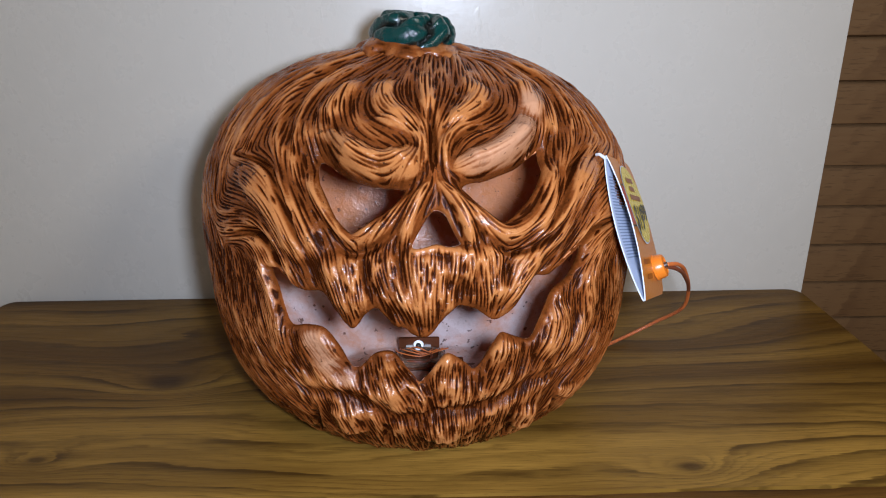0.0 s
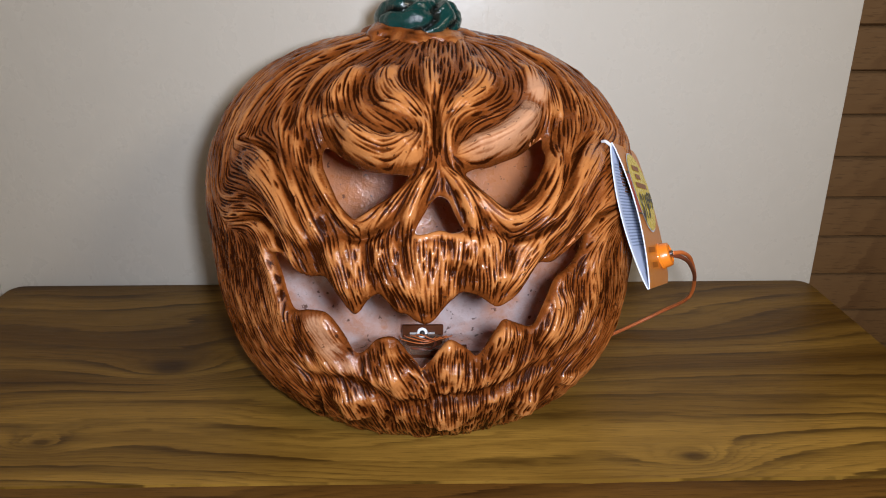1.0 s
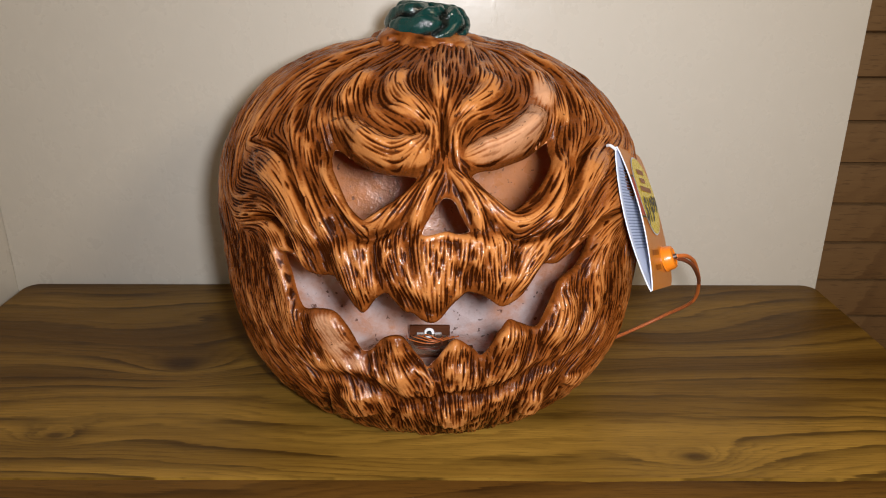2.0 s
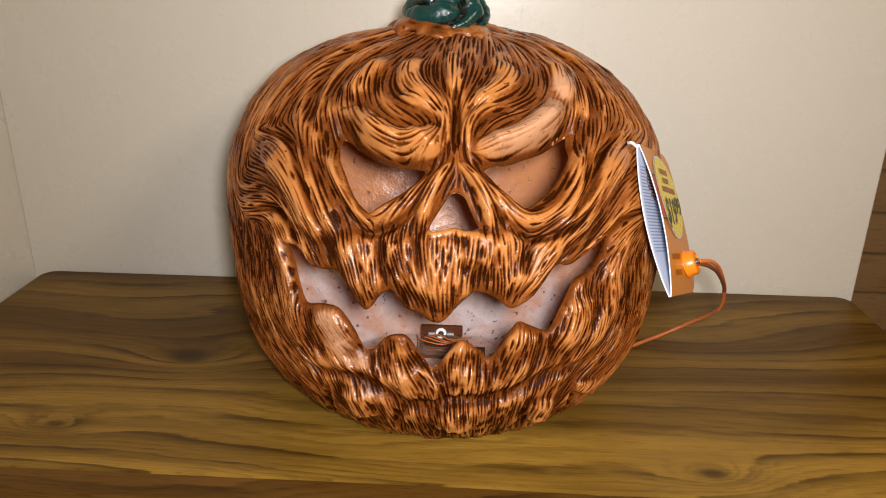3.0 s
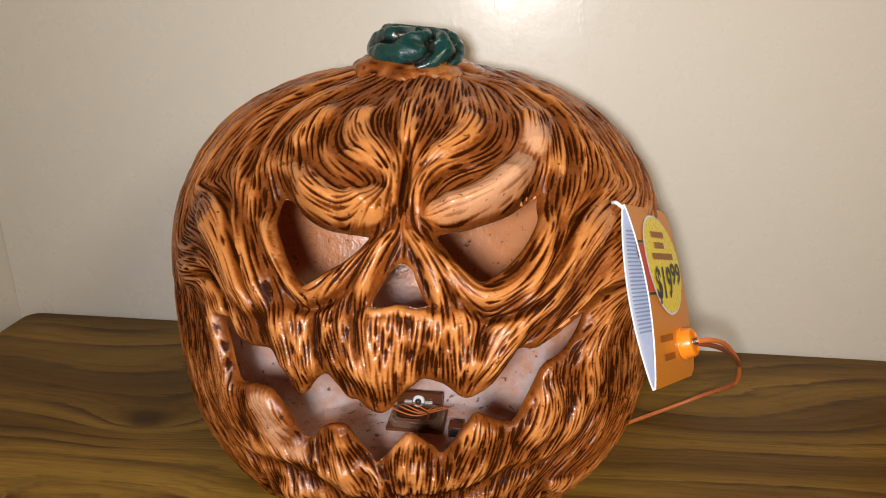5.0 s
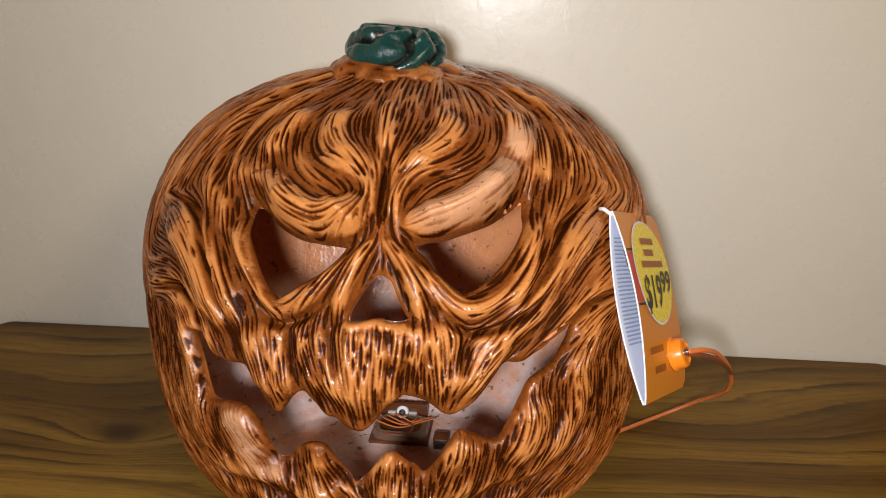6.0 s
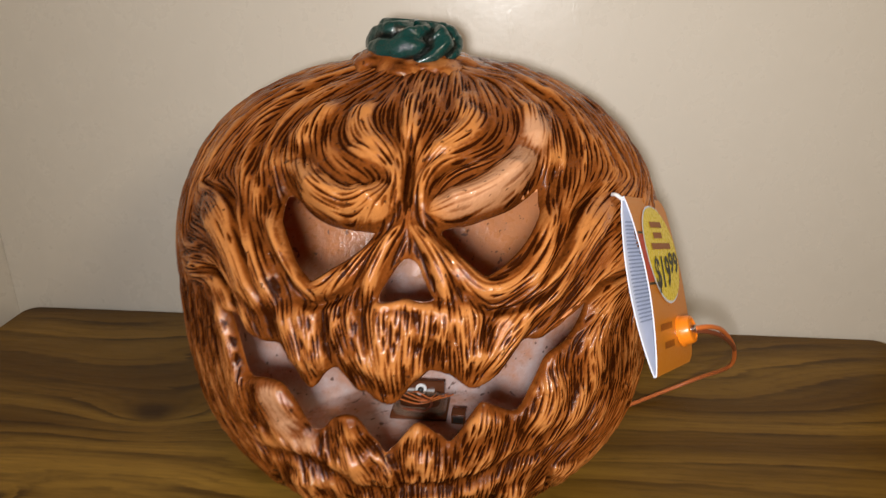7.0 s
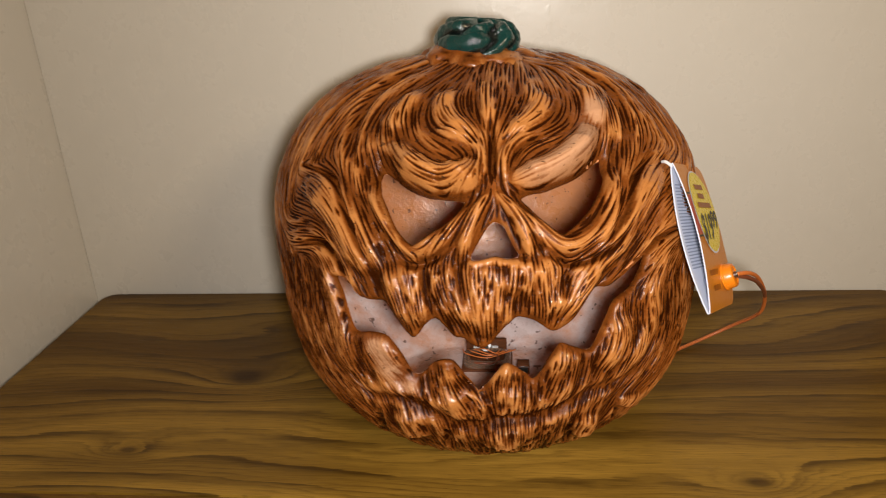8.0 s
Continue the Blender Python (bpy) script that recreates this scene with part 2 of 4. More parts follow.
def turned(profile, sides=40):
    """A solid of revolution about z from (radius, height) pairs."""
    bm = bmesh.new()
    rings = [[bm.verts.new((r * math.cos(2 * math.pi * j / sides), r * math.sin(2 * math.pi * j / sides), z)) for j in range(sides)] for r, z in profile]
    for a, b in zip(rings, rings[1:]):
        for j in range(sides):
            bm.faces.new((a[j], a[(j + 1) % sides], b[(j + 1) % sides], b[j]))
    bm.faces.new(rings[0][::-1])
    bm.faces.new(rings[-1])
    return bm


def structure(ob, label, category):
    return tagged(ob, label, category, kind="structure")


# ---- the alcove: walls, floor, ceiling ----
LEFT, BACK, END = -0.387, 0.551, 0.3125
structure(link("wall_back", box((LEFT, BACK, -0.76), (END, BACK + 0.1, 1.65), 0.002), WALL), "cream painted plaster wall behind the wooden top", "wall")
structure(link("wall_left", box((LEFT - 0.1, -3.6, -0.76), (LEFT, BACK + 0.1, 1.65)), WALL), "cream painted side wall beside the wooden top", "wall")
# added out of view; dark to hold down reflections on the pumpkin
structure(link("wall_right", box((2.6, -3.6, -0.76), (2.7, 1.1, 1.65)), UNSEEN_DIM), "unseen dim brown wall added on the far side", "wall")
structure(link("wall_rear", box((LEFT - 0.1, -3.7, -0.76), (2.7, -3.6, 1.65)), UNSEEN_DIM), "unseen dim brown wall added opposite the alcove", "wall")
structure(link("wall_closet", box((LEFT - 0.1, 1.1, -0.76), (2.7, 1.2, 1.65)), UNSEEN_DIM), "unseen dim brown wall added behind the louvred door", "wall")
structure(link("floor", box((LEFT - 0.1, -3.7, -0.78), (2.7, 1.2, -0.76)), CARPET), "brown carpet floor", "floor")
structure(link("ceiling", box((LEFT - 0.1, -3.7, 1.65), (2.7, 1.2, 1.7)), UNSEEN_DIM), "unseen dim brown ceiling, added", "ceiling")

# ---- louvred door beyond the wall's end ----
DOOR_Y = 0.66
door = new("louvred_door")
door.location = (0.55, DOOR_Y, -0.75)
tagged(door, "dark brown wooden door of overlapping horizontal louvre slats", "door")


def slat(z):
    bm = box((0.325, -0.006, 0.0), (0.85, 0.006, 0.052), 0.0015)
    bmesh.ops.rotate(bm, verts=bm.verts, cent=(0, 0, 0), matrix=Matrix.Rotation(radians(-14), 3, "X"))
    bmesh.ops.translate(bm, verts=bm.verts, vec=(0, DOOR_Y, z))
    return bm


for k in range(24):
    part("slat", slat(-0.49 + 0.0408 * k), SLAT_WOOD, door)
part("stile", box((0.285, DOOR_Y - 0.012, -0.76), (0.324, DOOR_Y + 0.016, 0.60), 0.002), SLAT_WOOD, door)
part("stile", box((0.851, DOOR_Y - 0.012, -0.76), (0.91, DOOR_Y + 0.016, 0.60), 0.002), SLAT_WOOD, door)
part("rail", box((0.325, DOOR_Y - 0.012, -0.76), (0.85, DOOR_Y + 0.016, -0.50), 0.002), SLAT_WOOD, door)
part("rail", box((0.325, DOOR_Y - 0.012, 0.50), (0.85, DOOR_Y + 0.016, 0.60), 0.002), SLAT_WOOD, door)

# ---- the wooden cabinet with its top ----
cabinet = new("cabinet")
cabinet.location = (-0.03, 0.42, -0.76)
tagged(cabinet, "low wooden cabinet with an oak-veneered top and rounded back corners", "cabinet")


def rounded_top(x0, x1, y0, y1, z0, z1, r):
    bm = bmesh.new()
    ring = [(x0, y0), (x1, y0)]
    for cx, cy, a0 in ((x1 - r, y1 - r, 0), (x0 + r, y1 - r, 90)):
        ring += [(cx + r * math.cos(radians(a0 + 9 * k)), cy + r * math.sin(radians(a0 + 9 * k))) for k in range(11)]
    face = bm.faces.new([bm.verts.new((x, y, z0)) for x, y in ring])
    up = bmesh.ops.extrude_face_region(bm, geom=[face])
    bmesh.ops.translate(bm, verts=[v for v in up["geom"] if isinstance(v, bmesh.types.BMVert)], vec=(0, 0, z1 - z0))
    rim = [e for e in bm.edges if all(abs(v.co.z - z1) < 1e-6 for v in e.verts) and not all(abs(v.co.y - y0) < 1e-6 for v in e.verts)]
    bmesh.ops.bevel(bm, geom=rim, offset=0.0015, segments=2, affect="EDGES")
    return bm


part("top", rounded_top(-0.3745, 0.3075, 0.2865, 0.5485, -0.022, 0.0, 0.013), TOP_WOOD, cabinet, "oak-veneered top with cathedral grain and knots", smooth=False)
strip = bmesh.new()
rows = []
for k in range(241):
    x = -0.3745 + 0.682 * k / 240
    chip = 0.0005 * noise.noise((x * 60, 0, 0)) + 0.0006 * max(0, noise.noise((x * 17, 3, 0)))
    bite = 0.0022 * max(0, min(1, 2.2 * noise.noise((x * 9.0 + 2.0, 1.3, 0)) + 0.5)) * (0.4 + 0.6 * abs(noise.noise((x * 70, 5, 0)))) if 0.0 < x < 0.2 else 0.0
    prof = [(0.2863, -0.022), (0.2863, -0.0045), (0.2857 - bite, -0.0040), (0.2853 - bite, -0.0007 + chip * 0.3), (0.272, -0.0016), (0.266, -0.004), (0.262, -0.009), (0.261, -0.022)]
    rows.append([strip.verts.new((x, y - (chip if j == 1 else 0), z)) for j, (y, z) in enumerate(prof)])
for a, b in zip(rows, rows[1:]):
    for j in range(len(a) - 1):
        strip.faces.new((a[j], a[j + 1], b[j + 1], b[j]))
    strip.faces.new((a[-1], a[0], b[0], b[-1]))
strip.faces.new(rows[0])
strip.faces.new(rows[-1][::-1])
part("edge_strip", strip, EDGE_WOOD, cabinet, "chipped rounded oak edging along the front")
part("side_panel", box((-0.370, 0.272, -0.76), (-0.352, 0.545, -0.0225), 0.001), EDGE_WOOD, cabinet)
part("side_panel", box((0.285, 0.272, -0.76), (0.303, 0.545, -0.0225), 0.001), EDGE_WOOD, cabinet)
part("front_panel", box((-0.3515, 0.272, -0.76), (0.2845, 0.29, -0.0225), 0.001), EDGE_WOOD, cabinet)

# ---- the carved clay pumpkin ----
CENTRE = (-0.0228, 0.4124, 0.0997)
WIDE, FRONT, REAR, HIGH = 0.1321, 0.1019, 0.0997, 0.1165
GRID, SPAN = 1200, 105.0  # sculpting chart: degrees from the middle of the face

ax = np.linspace(-SPAN, SPAN, GRID)
STEP = ax[1] - ax[0]
relief = np.zeros((GRID, GRID))
opening = np.full((GRID, GRID), 1e3)
bare = np.zeros((GRID, GRID))
flows = []


def away(points, pad, closed=False):
    """Chart window round a line, and each cell's distance from the line."""
    q = np.array(points + ([points[0]] if closed else []))
    i0, j0 = np.clip(((q.min(0) - pad + SPAN) / STEP).astype(int), 0, GRID - 1)
    i1, j1 = np.clip(((q.max(0) + pad + SPAN) / STEP).astype(int) + 2, 1, GRID)
    gx, gy = np.meshgrid(ax[i0:i1], ax[j0:j1])
    best, along = np.full(gx.shape, 1e9), np.zeros(gx.shape)
    for k, (a, b) in enumerate(zip(q, q[1:])):
        d = b - a
        u = np.clip(((gx - a[0]) * d[0] + (gy - a[1]) * d[1]) / (d @ d + 1e-9), 0, 1)
        far = np.hypot(gx - a[0] - u * d[0], gy - a[1] - u * d[1])
        along = np.where(far < best, (k + u) / (len(q) - 1), along)
        best = np.minimum(best, far)
    return (slice(j0, j1), slice(i0, i1)), best, gx, gy, along


def smooth_line(points, n=6, closed=False):
    q = [np.array(v, float) for v in points]
    if len(q) < 3:
        return [tuple(q[0] + (q[-1] - q[0]) * k / n) for k in range(n + 1)]
    ext = [q[-1], *q, q[0], q[1]] if closed else [2 * q[0] - q[1], *q, 2 * q[-1] - q[-2]]
    line = []
    for k in range(len(ext) - 3):
        a, b, c, d = ext[k:k + 4]
        for j in range(n):
            u = j / n
            line.append(tuple(0.5 * (2 * b + (c - a) * u + (2 * a - 5 * b + 4 * c - d) * u * u + (3 * b - a - 3 * c + d) * u ** 3)))
    if not closed:
        line.append(tuple(q[-1]))
    return line


def flow(points):
    line = np.array(smooth_line(points))
    flows.append(np.hstack([(line[1:] + line[:-1]) / 2, np.diff(line, axis=0)]))


def ridge(name, width, height, kind, points):
    """A raised lock of the carving, or a crease where the height (mm) is negative."""
    line = smooth_line(points)
    win, d, _, _, along = away(line, width * 1.1)
    fade = np.clip(np.minimum(along, 1 - along) * 4 + 0.06, 0, 1)
    u = np.clip(1 - (d / (width * (0.55 + 0.45 * fade))) ** 2, 0, 1)
    relief[win] += 0.001 * height * fade * (0.72 * u ** 0.95 if kind == "lock" else u ** 2)
    if kind == "lock" or (height < 0 and width < 2):
        flow(points)


def hole(name, points):
    """A cut through the wall; opening is negative inside it."""
    line = smooth_line(points, 4, True)
    win, d, gx, gy, _ = away(line, 8.0, True)
    q = np.array(line)
    inside = np.zeros(gx.shape, bool)
    for a, b in zip(q, np.roll(q, -1, 0)):
        if a[1] != b[1]:
            inside ^= ((a[1] > gy) != (b[1] > gy)) & (gx < (b[0] - a[0]) * (gy - a[1]) / (b[1] - a[1]) + a[0])
    opening[win] = np.minimum(opening[win], np.where(inside, -d, d))


def worn(width, points):
    win, d, _, _, _ = away(smooth_line(points), width * 1.1)
    bare[win] = np.maximum(bare[win], np.clip(1.4 - 1.4 * d / width, 0, 1))


hole("left eye", [(-24.2, 35.8), (-23.5, 38.5), (-21.5, 37.5), (-17, 33.5), (-12.5, 31), (-8, 30), (-3.8, 29.5), (-3, 29), (-4.8, 26.2), (-7.8, 22.8), (-11.8, 19.8), (-14.5, 17.5), (-16.8, 18.8), (-19, 21.8), (-21, 26.8), (-23, 31.8)])
hole("right eye", [(10, 30.2), (15.8, 31.8), (23, 35.2), (29, 40), (30.5, 40.8), (30.5, 35.8), (28.8, 30.5), (26.5, 26.2), (23, 22.2), (19.5, 19.8), (17.5, 20.8), (14.2, 24), (11.8, 27.8)])
hole("nostril", [(3.8, 23.8), (5.8, 22.5), (7, 19.5), (8.5, 16.2), (9.2, 14.8), (6.5, 14.2), (3.8, 15), (1, 14.2), (-1.2, 14), (-1.5, 15.2), (0.2, 18.8), (2.2, 22.5)])
upper_lip = [(-37.8, 6), (-35.8, 6.8), (-34.5, 4.8), (-31.8, 2.5), (-27, 1.8), (-23.5, 2), (-21.8, 0), (-19.8, -3.2), (-17, -6.8), (-15.2, -6.5), (-13.2, -3.5), (-10.5, -1.2), (-8.5, -2.8), (-6.2, -5.8), (-3.8, -6.2), (-1.8, -8), (0.8, -8.8), (3, -7.2), (5.2, -4.2), (7.5, -1.8), (9.5, -0.8), (13, -2.2), (16.8, -5.2), (19, -5), (22.8, -2.5), (26, 2), (27.8, 4.8), (31, 4.5), (36, 6.2), (41.5, 9.5), (43, 10.5), (42, 6.8)]
lower_lip = [(39, 2), (34.2, -0.5), (32.2, -4.5), (30.5, -8.2), (27.8, -13.2), (23.5, -11.5), (20, -9.8), (18, -12), (16, -15), (13.2, -20), (11, -17.5), (6.5, -13.8), (3.5, -17), (0, -22.5), (-2.2, -20.2), (-5.2, -15), (-7.5, -13), (-11.5, -14.2), (-14.8, -18.5), (-17.2, -19), (-18.8, -14.8), (-21.2, -10.8), (-24.2, -8), (-29, -8.2), (-33.5, -9.2), (-35.5, -4.8), (-36.5, 1)]
hole("mouth", upper_lip + lower_lip)
ridge("eye socket", 7.6, -11, "soft", [(-29, 42.8), (-22.8, 36.8), (-15.5, 31.2), (-8.2, 29.8), (-0.2, 32)])
ridge("eye socket", 7.1, -11, "soft", [(6.8, 31.8), (14.2, 30), (21, 32), (29.2, 38.2), (36.8, 46.2)])
ridge("mouth hollow", 8.0, -5, "soft", [(-30, -12.8), (-19.5, -18.5), (-9.5, -19.2), (0, -22.5), (6.8, -19.2), (16.5, -19.5), (29, -15.2)])
ridge("brow ridge", 5.2, 18, "lock", [(-20, 45.2), (-14.8, 37.5), (-8.8, 34), (-3.5, 35.2), (0.2, 40)])
ridge("brow ridge", 4.8, 18, "lock", [(7.2, 34), (12.2, 34.5), (18, 37.2), (23, 41.8), (26.8, 49.5)])
ridge("brow curl", 1.6, 4, "lock", [(6, 34.2), (5.5, 39.2), (7.8, 43.8), (12.8, 46.5)])
ridge("brow curl", 2.0, 2.5, "soft", [(-11.5, 48), (-4.5, 46), (0, 42.8), (1.5, 36.2)])
ridge("brow fold", 1.0, -4, "soft", [(7.8, 38.8), (9.5, 42.8), (13.5, 45.5), (20.8, 47.8)])
ridge("frown crease", 1.2, -6, "soft", [(2.8, 51.8), (3.2, 43), (3.2, 34.8)])
ridge("forehead lock", 4.9, 5, "soft", [(-5, 62.5), (-8.2, 56.8), (-6.2, 50.2), (-0.5, 46.2)])
ridge("forehead lock", 3.0, 4, "soft", [(1.2, 65.8), (2, 57.2), (2.5, 50.8)])
ridge("forehead lock", 4.0, 4, "soft", [(11.5, 63.5), (15, 56.2), (10.5, 49.8), (5.8, 45.5)])
ridge("forehead lock", 4.5, 4, "soft", [(-14.5, 62.8), (-19, 54.8), (-20.5, 47)])
ridge("forehead lock", 4.5, 4, "soft", [(26.5, 65.2), (29, 57.5), (29.8, 49.2)])
ridge("eye rim", 2.5, 6, "lock", [(-26.5, 44.2), (-24.2, 33.5), (-21.2, 25.2), (-17, 19), (-13.8, 16.8), (-9.8, 18.5), (-5, 23), (-1.5, 28)])
ridge("eye rim", 2.5, 6, "lock", [(6, 30.2), (11, 24), (16.8, 18.2), (22, 16.8), (27.8, 20.8), (30.8, 27.8), (31.5, 37.2), (31, 46.2)])
ridge("nose wing", 1.8, 7, "lock", [(2.8, 31), (0, 26.2), (-2.5, 19.8), (-3.5, 14)])
ridge("nose wing", 1.8, 7, "lock", [(4, 31), (8, 26), (10.5, 19.5), (11.8, 13.8)])
ridge("nose base", 1.8, 3, "soft", [(-2.5, 13.2), (2.5, 14.5), (11, 12.8)])
ridge("lip lock", 5.2, 6, "lock", [(-19.8, 13), (-17.2, 5), (-15.2, -4)])
ridge("lip lock", 3.9, 4.5, "lock", [(-8.5, 14.2), (-7, 6.2), (-3.2, -1.5)])
ridge("lip lock", 7.0, 8, "lock", [(1.8, 17), (1.5, 4.8), (1, -5.5)])
ridge("lip lock", 3.9, 4.5, "lock", [(8.8, 15), (9, 9.8), (8.2, 5.2)])
ridge("lip lock", 5.2, 6, "lock", [(13.2, 15), (14.5, 6.8), (16.2, -2)])
ridge("lip lock", 4.1, 5, "lock", [(27, 12.8), (23.2, 5.8), (18.5, -1.5)])
ridge("lip crease", 1.2, -2.2, "soft", [(-12.5, 15), (-12.2, 7.5), (-11.8, 2)])
ridge("lip crease", 1.0, -2.2, "soft", [(-4.8, 15.2), (-4, 7.8), (-2.8, 1.2)])
ridge("lip crease", 1.1, -2.2, "soft", [(6.2, 14.2), (6.2, 7.8), (6, 3)])
ridge("lip crease", 1.1, -2.2, "soft", [(18.8, 13.5), (19.8, 7.8), (19.2, 2)])
ridge("eye bag crease", 1.2, -5, "soft", [(-19.2, 16.2), (-15.5, 12.5), (-10.5, 13.8), (-5, 18.5)])
ridge("eye bag crease", 1.2, -5, "soft", [(15, 15), (20.5, 12), (27.2, 13.2), (33.8, 18.8)])
ridge("cheek lock", 6.4, 9, "lock", [(-48.2, 33.8), (-38.5, 29.5), (-32, 23), (-28, 16), (-25.5, 8.5)])
ridge("cheek lock", 5.5, 9, "lock", [(48, 35.2), (40.8, 29.5), (35.8, 22.8), (31, 16.2), (26.8, 9.5)])
ridge("cheek crease", 1.7, -8, "soft", [(-51.5, 13.5), (-41, 16), (-36.2, 11.8), (-33.5, 5), (-29, -1.5)])
ridge("cheek crease", 1.7, -8, "soft", [(57.5, 16.5), (47.5, 14.8), (40, 10), (32.5, 5)])
ridge("cheek inner crease", 1.1, -5, "soft", [(-48.5, 38.5), (-37.2, 35.5), (-31.8, 27.2), (-28.2, 18.5), (-24.8, 10)])
ridge("cheek inner crease", 1.1, -5, "soft", [(45.5, 40.2), (38, 33.8), (34.2, 24.8), (28, 15.2)])
ridge("mouth corner crease", 1.8, -4, "soft", [(-38.8, 7.5), (-36.5, 2.8), (-35.2, -3.5), (-35, -10)])
ridge("jaw rim", 5.8, 2, "soft", [(-44, 6.8), (-40.2, 4.2), (-37.2, -1.5), (-35.2, -9.8), (-34.8, -19), (-30.2, -26.2)])
ridge("jaw rim", 5.4, 3, "soft", [(49.5, 9.2), (45, 1.5), (46.2, -8), (41.2, -17), (33, -23.8)])
ridge("lower tooth", 6.2, 3, "lock", [(-29.2, -9.8), (-25, -14.8), (-20.2, -20.2)])
ridge("lower tooth", 5.0, 5, "lock", [(-8.8, -14.5), (-8, -21.5), (-5.2, -28.5)])
ridge("lower tooth", 5.0, 5, "lock", [(6.2, -13.5), (5.8, -19.8), (6, -26.8)])
ridge("lower tooth", 5.0, 5, "lock", [(20, -10.5), (19.5, -18), (16, -25.2)])
ridge("lower tooth", 5.0, 5, "lock", [(34, -3.8), (35, -11.5), (30.5, -19.8)])
ridge("lower tooth", 2.3, 4, "lock", [(-3.5, -21.5), (0, -25), (1.8, -28.8)])
ridge("tooth crease", 1.1, -2.2, "soft", [(-15.5, -19), (-14.5, -25), (-11.8, -30)])
ridge("tooth crease", 1.1, -2.2, "soft", [(0.8, -22.5), (1.8, -27.8), (2, -32)])
ridge("tooth crease", 1.1, -2.2, "soft", [(12.8, -20.8), (13, -26.2), (12, -31.8)])
ridge("tooth crease", 1.1, -2.2, "soft", [(28, -15.5), (28, -21.5), (25.2, -27)])
ridge("chin crease", 3.8, -3.5, "soft", [(-36.2, -26.8), (-29.2, -28.8), (-21.2, -27.8), (-13.8, -29.5), (-6.5, -34.5), (0.8, -34.8), (5.2, -32.5), (12.8, -32.8), (20.2, -30.2), (28.5, -26.2), (36.8, -26.2), (44.8, -23.2)])
ridge("chin lobe", 5.8, 5, "soft", [(-19.5, -31), (-17, -44.5)])
ridge("chin lobe", 8.5, 7, "soft", [(5, -31.8), (5.2, -44.8)])
ridge("chin lobe", 4.9, 4, "soft", [(27, -35.2), (26.5, -48)])
ridge("chin lobe", 5.4, 4, "soft", [(40.5, -33.2), (38.2, -39)])
ridge("chin crease", 1.8, -3, "soft", [(-8.5, -36.5), (-8.2, -50.2)])
ridge("chin crease", 1.4, -3, "soft", [(-27, -33.2), (-29, -57)])
ridge("chin crease", 1.8, -3, "soft", [(21.8, -36.8), (23.2, -58.5)])
ridge("chin crease", 1.4, -3, "soft", [(35.8, -33.8), (37.5, -54.2)])
ridge("rib crease", 3.4, -3, "soft", [(-17.2, 75.8), (-28, 64.2), (-31.8, 49.5), (-31.2, 39)])
ridge("rib crease", 3.4, -3, "soft", [(24.2, 80), (35.2, 66.2), (38.5, 52), (36.2, 40)])
flow([(-16.5, 73.5), (-27.8, 65.5), (-36.8, 55.5), (-42.8, 44.2), (-45.2, 36)])
flow([(-21.2, 75), (-37, 66.2), (-47.2, 52.5), (-53.2, 39.8), (-55, 26.8)])
flow([(-13.8, 70.8), (-23.5, 61.5), (-29.2, 49.5), (-31.5, 39.2), (-31.8, 30)])
flow([(-9.5, 69.5), (-18.2, 61), (-22.5, 51.5), (-21.2, 43.5), (-15.8, 36), (-10, 33.2)])
flow([(-7.5, 69.5), (-14.5, 61), (-16.2, 52.8), (-14.8, 45.5), (-11, 41.8), (-6, 39)])
flow([(-6.5, 67.5), (-11.5, 59.2), (-12.5, 52.5), (-9.8, 47.8), (-3.8, 45.2), (0.2, 42), (1, 35)])
flow([(-4.2, 65.5), (-6.8, 57.8), (-4.8, 52.5), (-0.5, 48.8), (2, 44.2), (2.2, 35)])
flow([(-0.5, 67.5), (0, 57.8), (2, 50)])
flow([(3.2, 67.5), (3.2, 56.2), (2.8, 48.8)])
flow([(7, 66.8), (5.8, 56.5), (3.2, 48.8)])
flow([(11, 66), (10.2, 58), (6.2, 50), (4, 44.2), (4.2, 35)])
flow([(16, 66.5), (17.8, 58.2), (14.2, 51.5), (7.8, 47), (5.2, 42), (5.5, 36)])
flow([(20.8, 69), (24.2, 60.5), (23.8, 52), (18.2, 45.5), (12, 44.2), (8.5, 41)])
flow([(29.8, 59.8), (28.8, 51), (23.5, 42.2), (15.8, 38), (9, 36)])
flow([(24.5, 74.2), (31.5, 65), (32.5, 52.8), (33.2, 41.5), (30.2, 29.8), (25.2, 21.2), (18, 18.8)])
flow([(29.8, 77.8), (38, 64.8), (39.8, 50.8), (38, 38.2), (33.5, 27.5), (30.2, 19.8)])
flow([(34.2, 78), (45.5, 63), (50.8, 49.2)])
flow([(15.8, 76.8), (32.2, 74), (44, 66.5), (51.5, 54), (55.5, 45.5)])
flow([(-23.8, 46.8), (-23.5, 38.2), (-20.8, 28.2), (-16.5, 21)])
flow([(-30.2, 41.5), (-27.2, 31), (-23.5, 22.5), (-20.2, 16.2), (-18.8, 9.8)])
flow([(-48.2, 35), (-38.2, 32.8), (-31.2, 25), (-28.5, 16.5), (-27, 9)])
flow([(-51, 27), (-40.5, 25.5), (-33.5, 18), (-30, 10.5)])
flow([(-44, 36.8), (-34.8, 33), (-29.2, 23.2), (-25.8, 13)])
flow([(-51, 19.2), (-41.8, 20.2), (-36, 15.8), (-32.2, 8.2)])
flow([(5.8, 31.2), (11.2, 24.8), (17.2, 18)])
flow([(2.8, 28.5), (-0.2, 22), (-1.8, 15.8)])
flow([(-7.5, 22), (-10, 15.8), (-11, 10.2)])
flow([(-11.8, 14), (-12, 5.5)])
flow([(-2.2, 13.2), (-2.2, 6)])
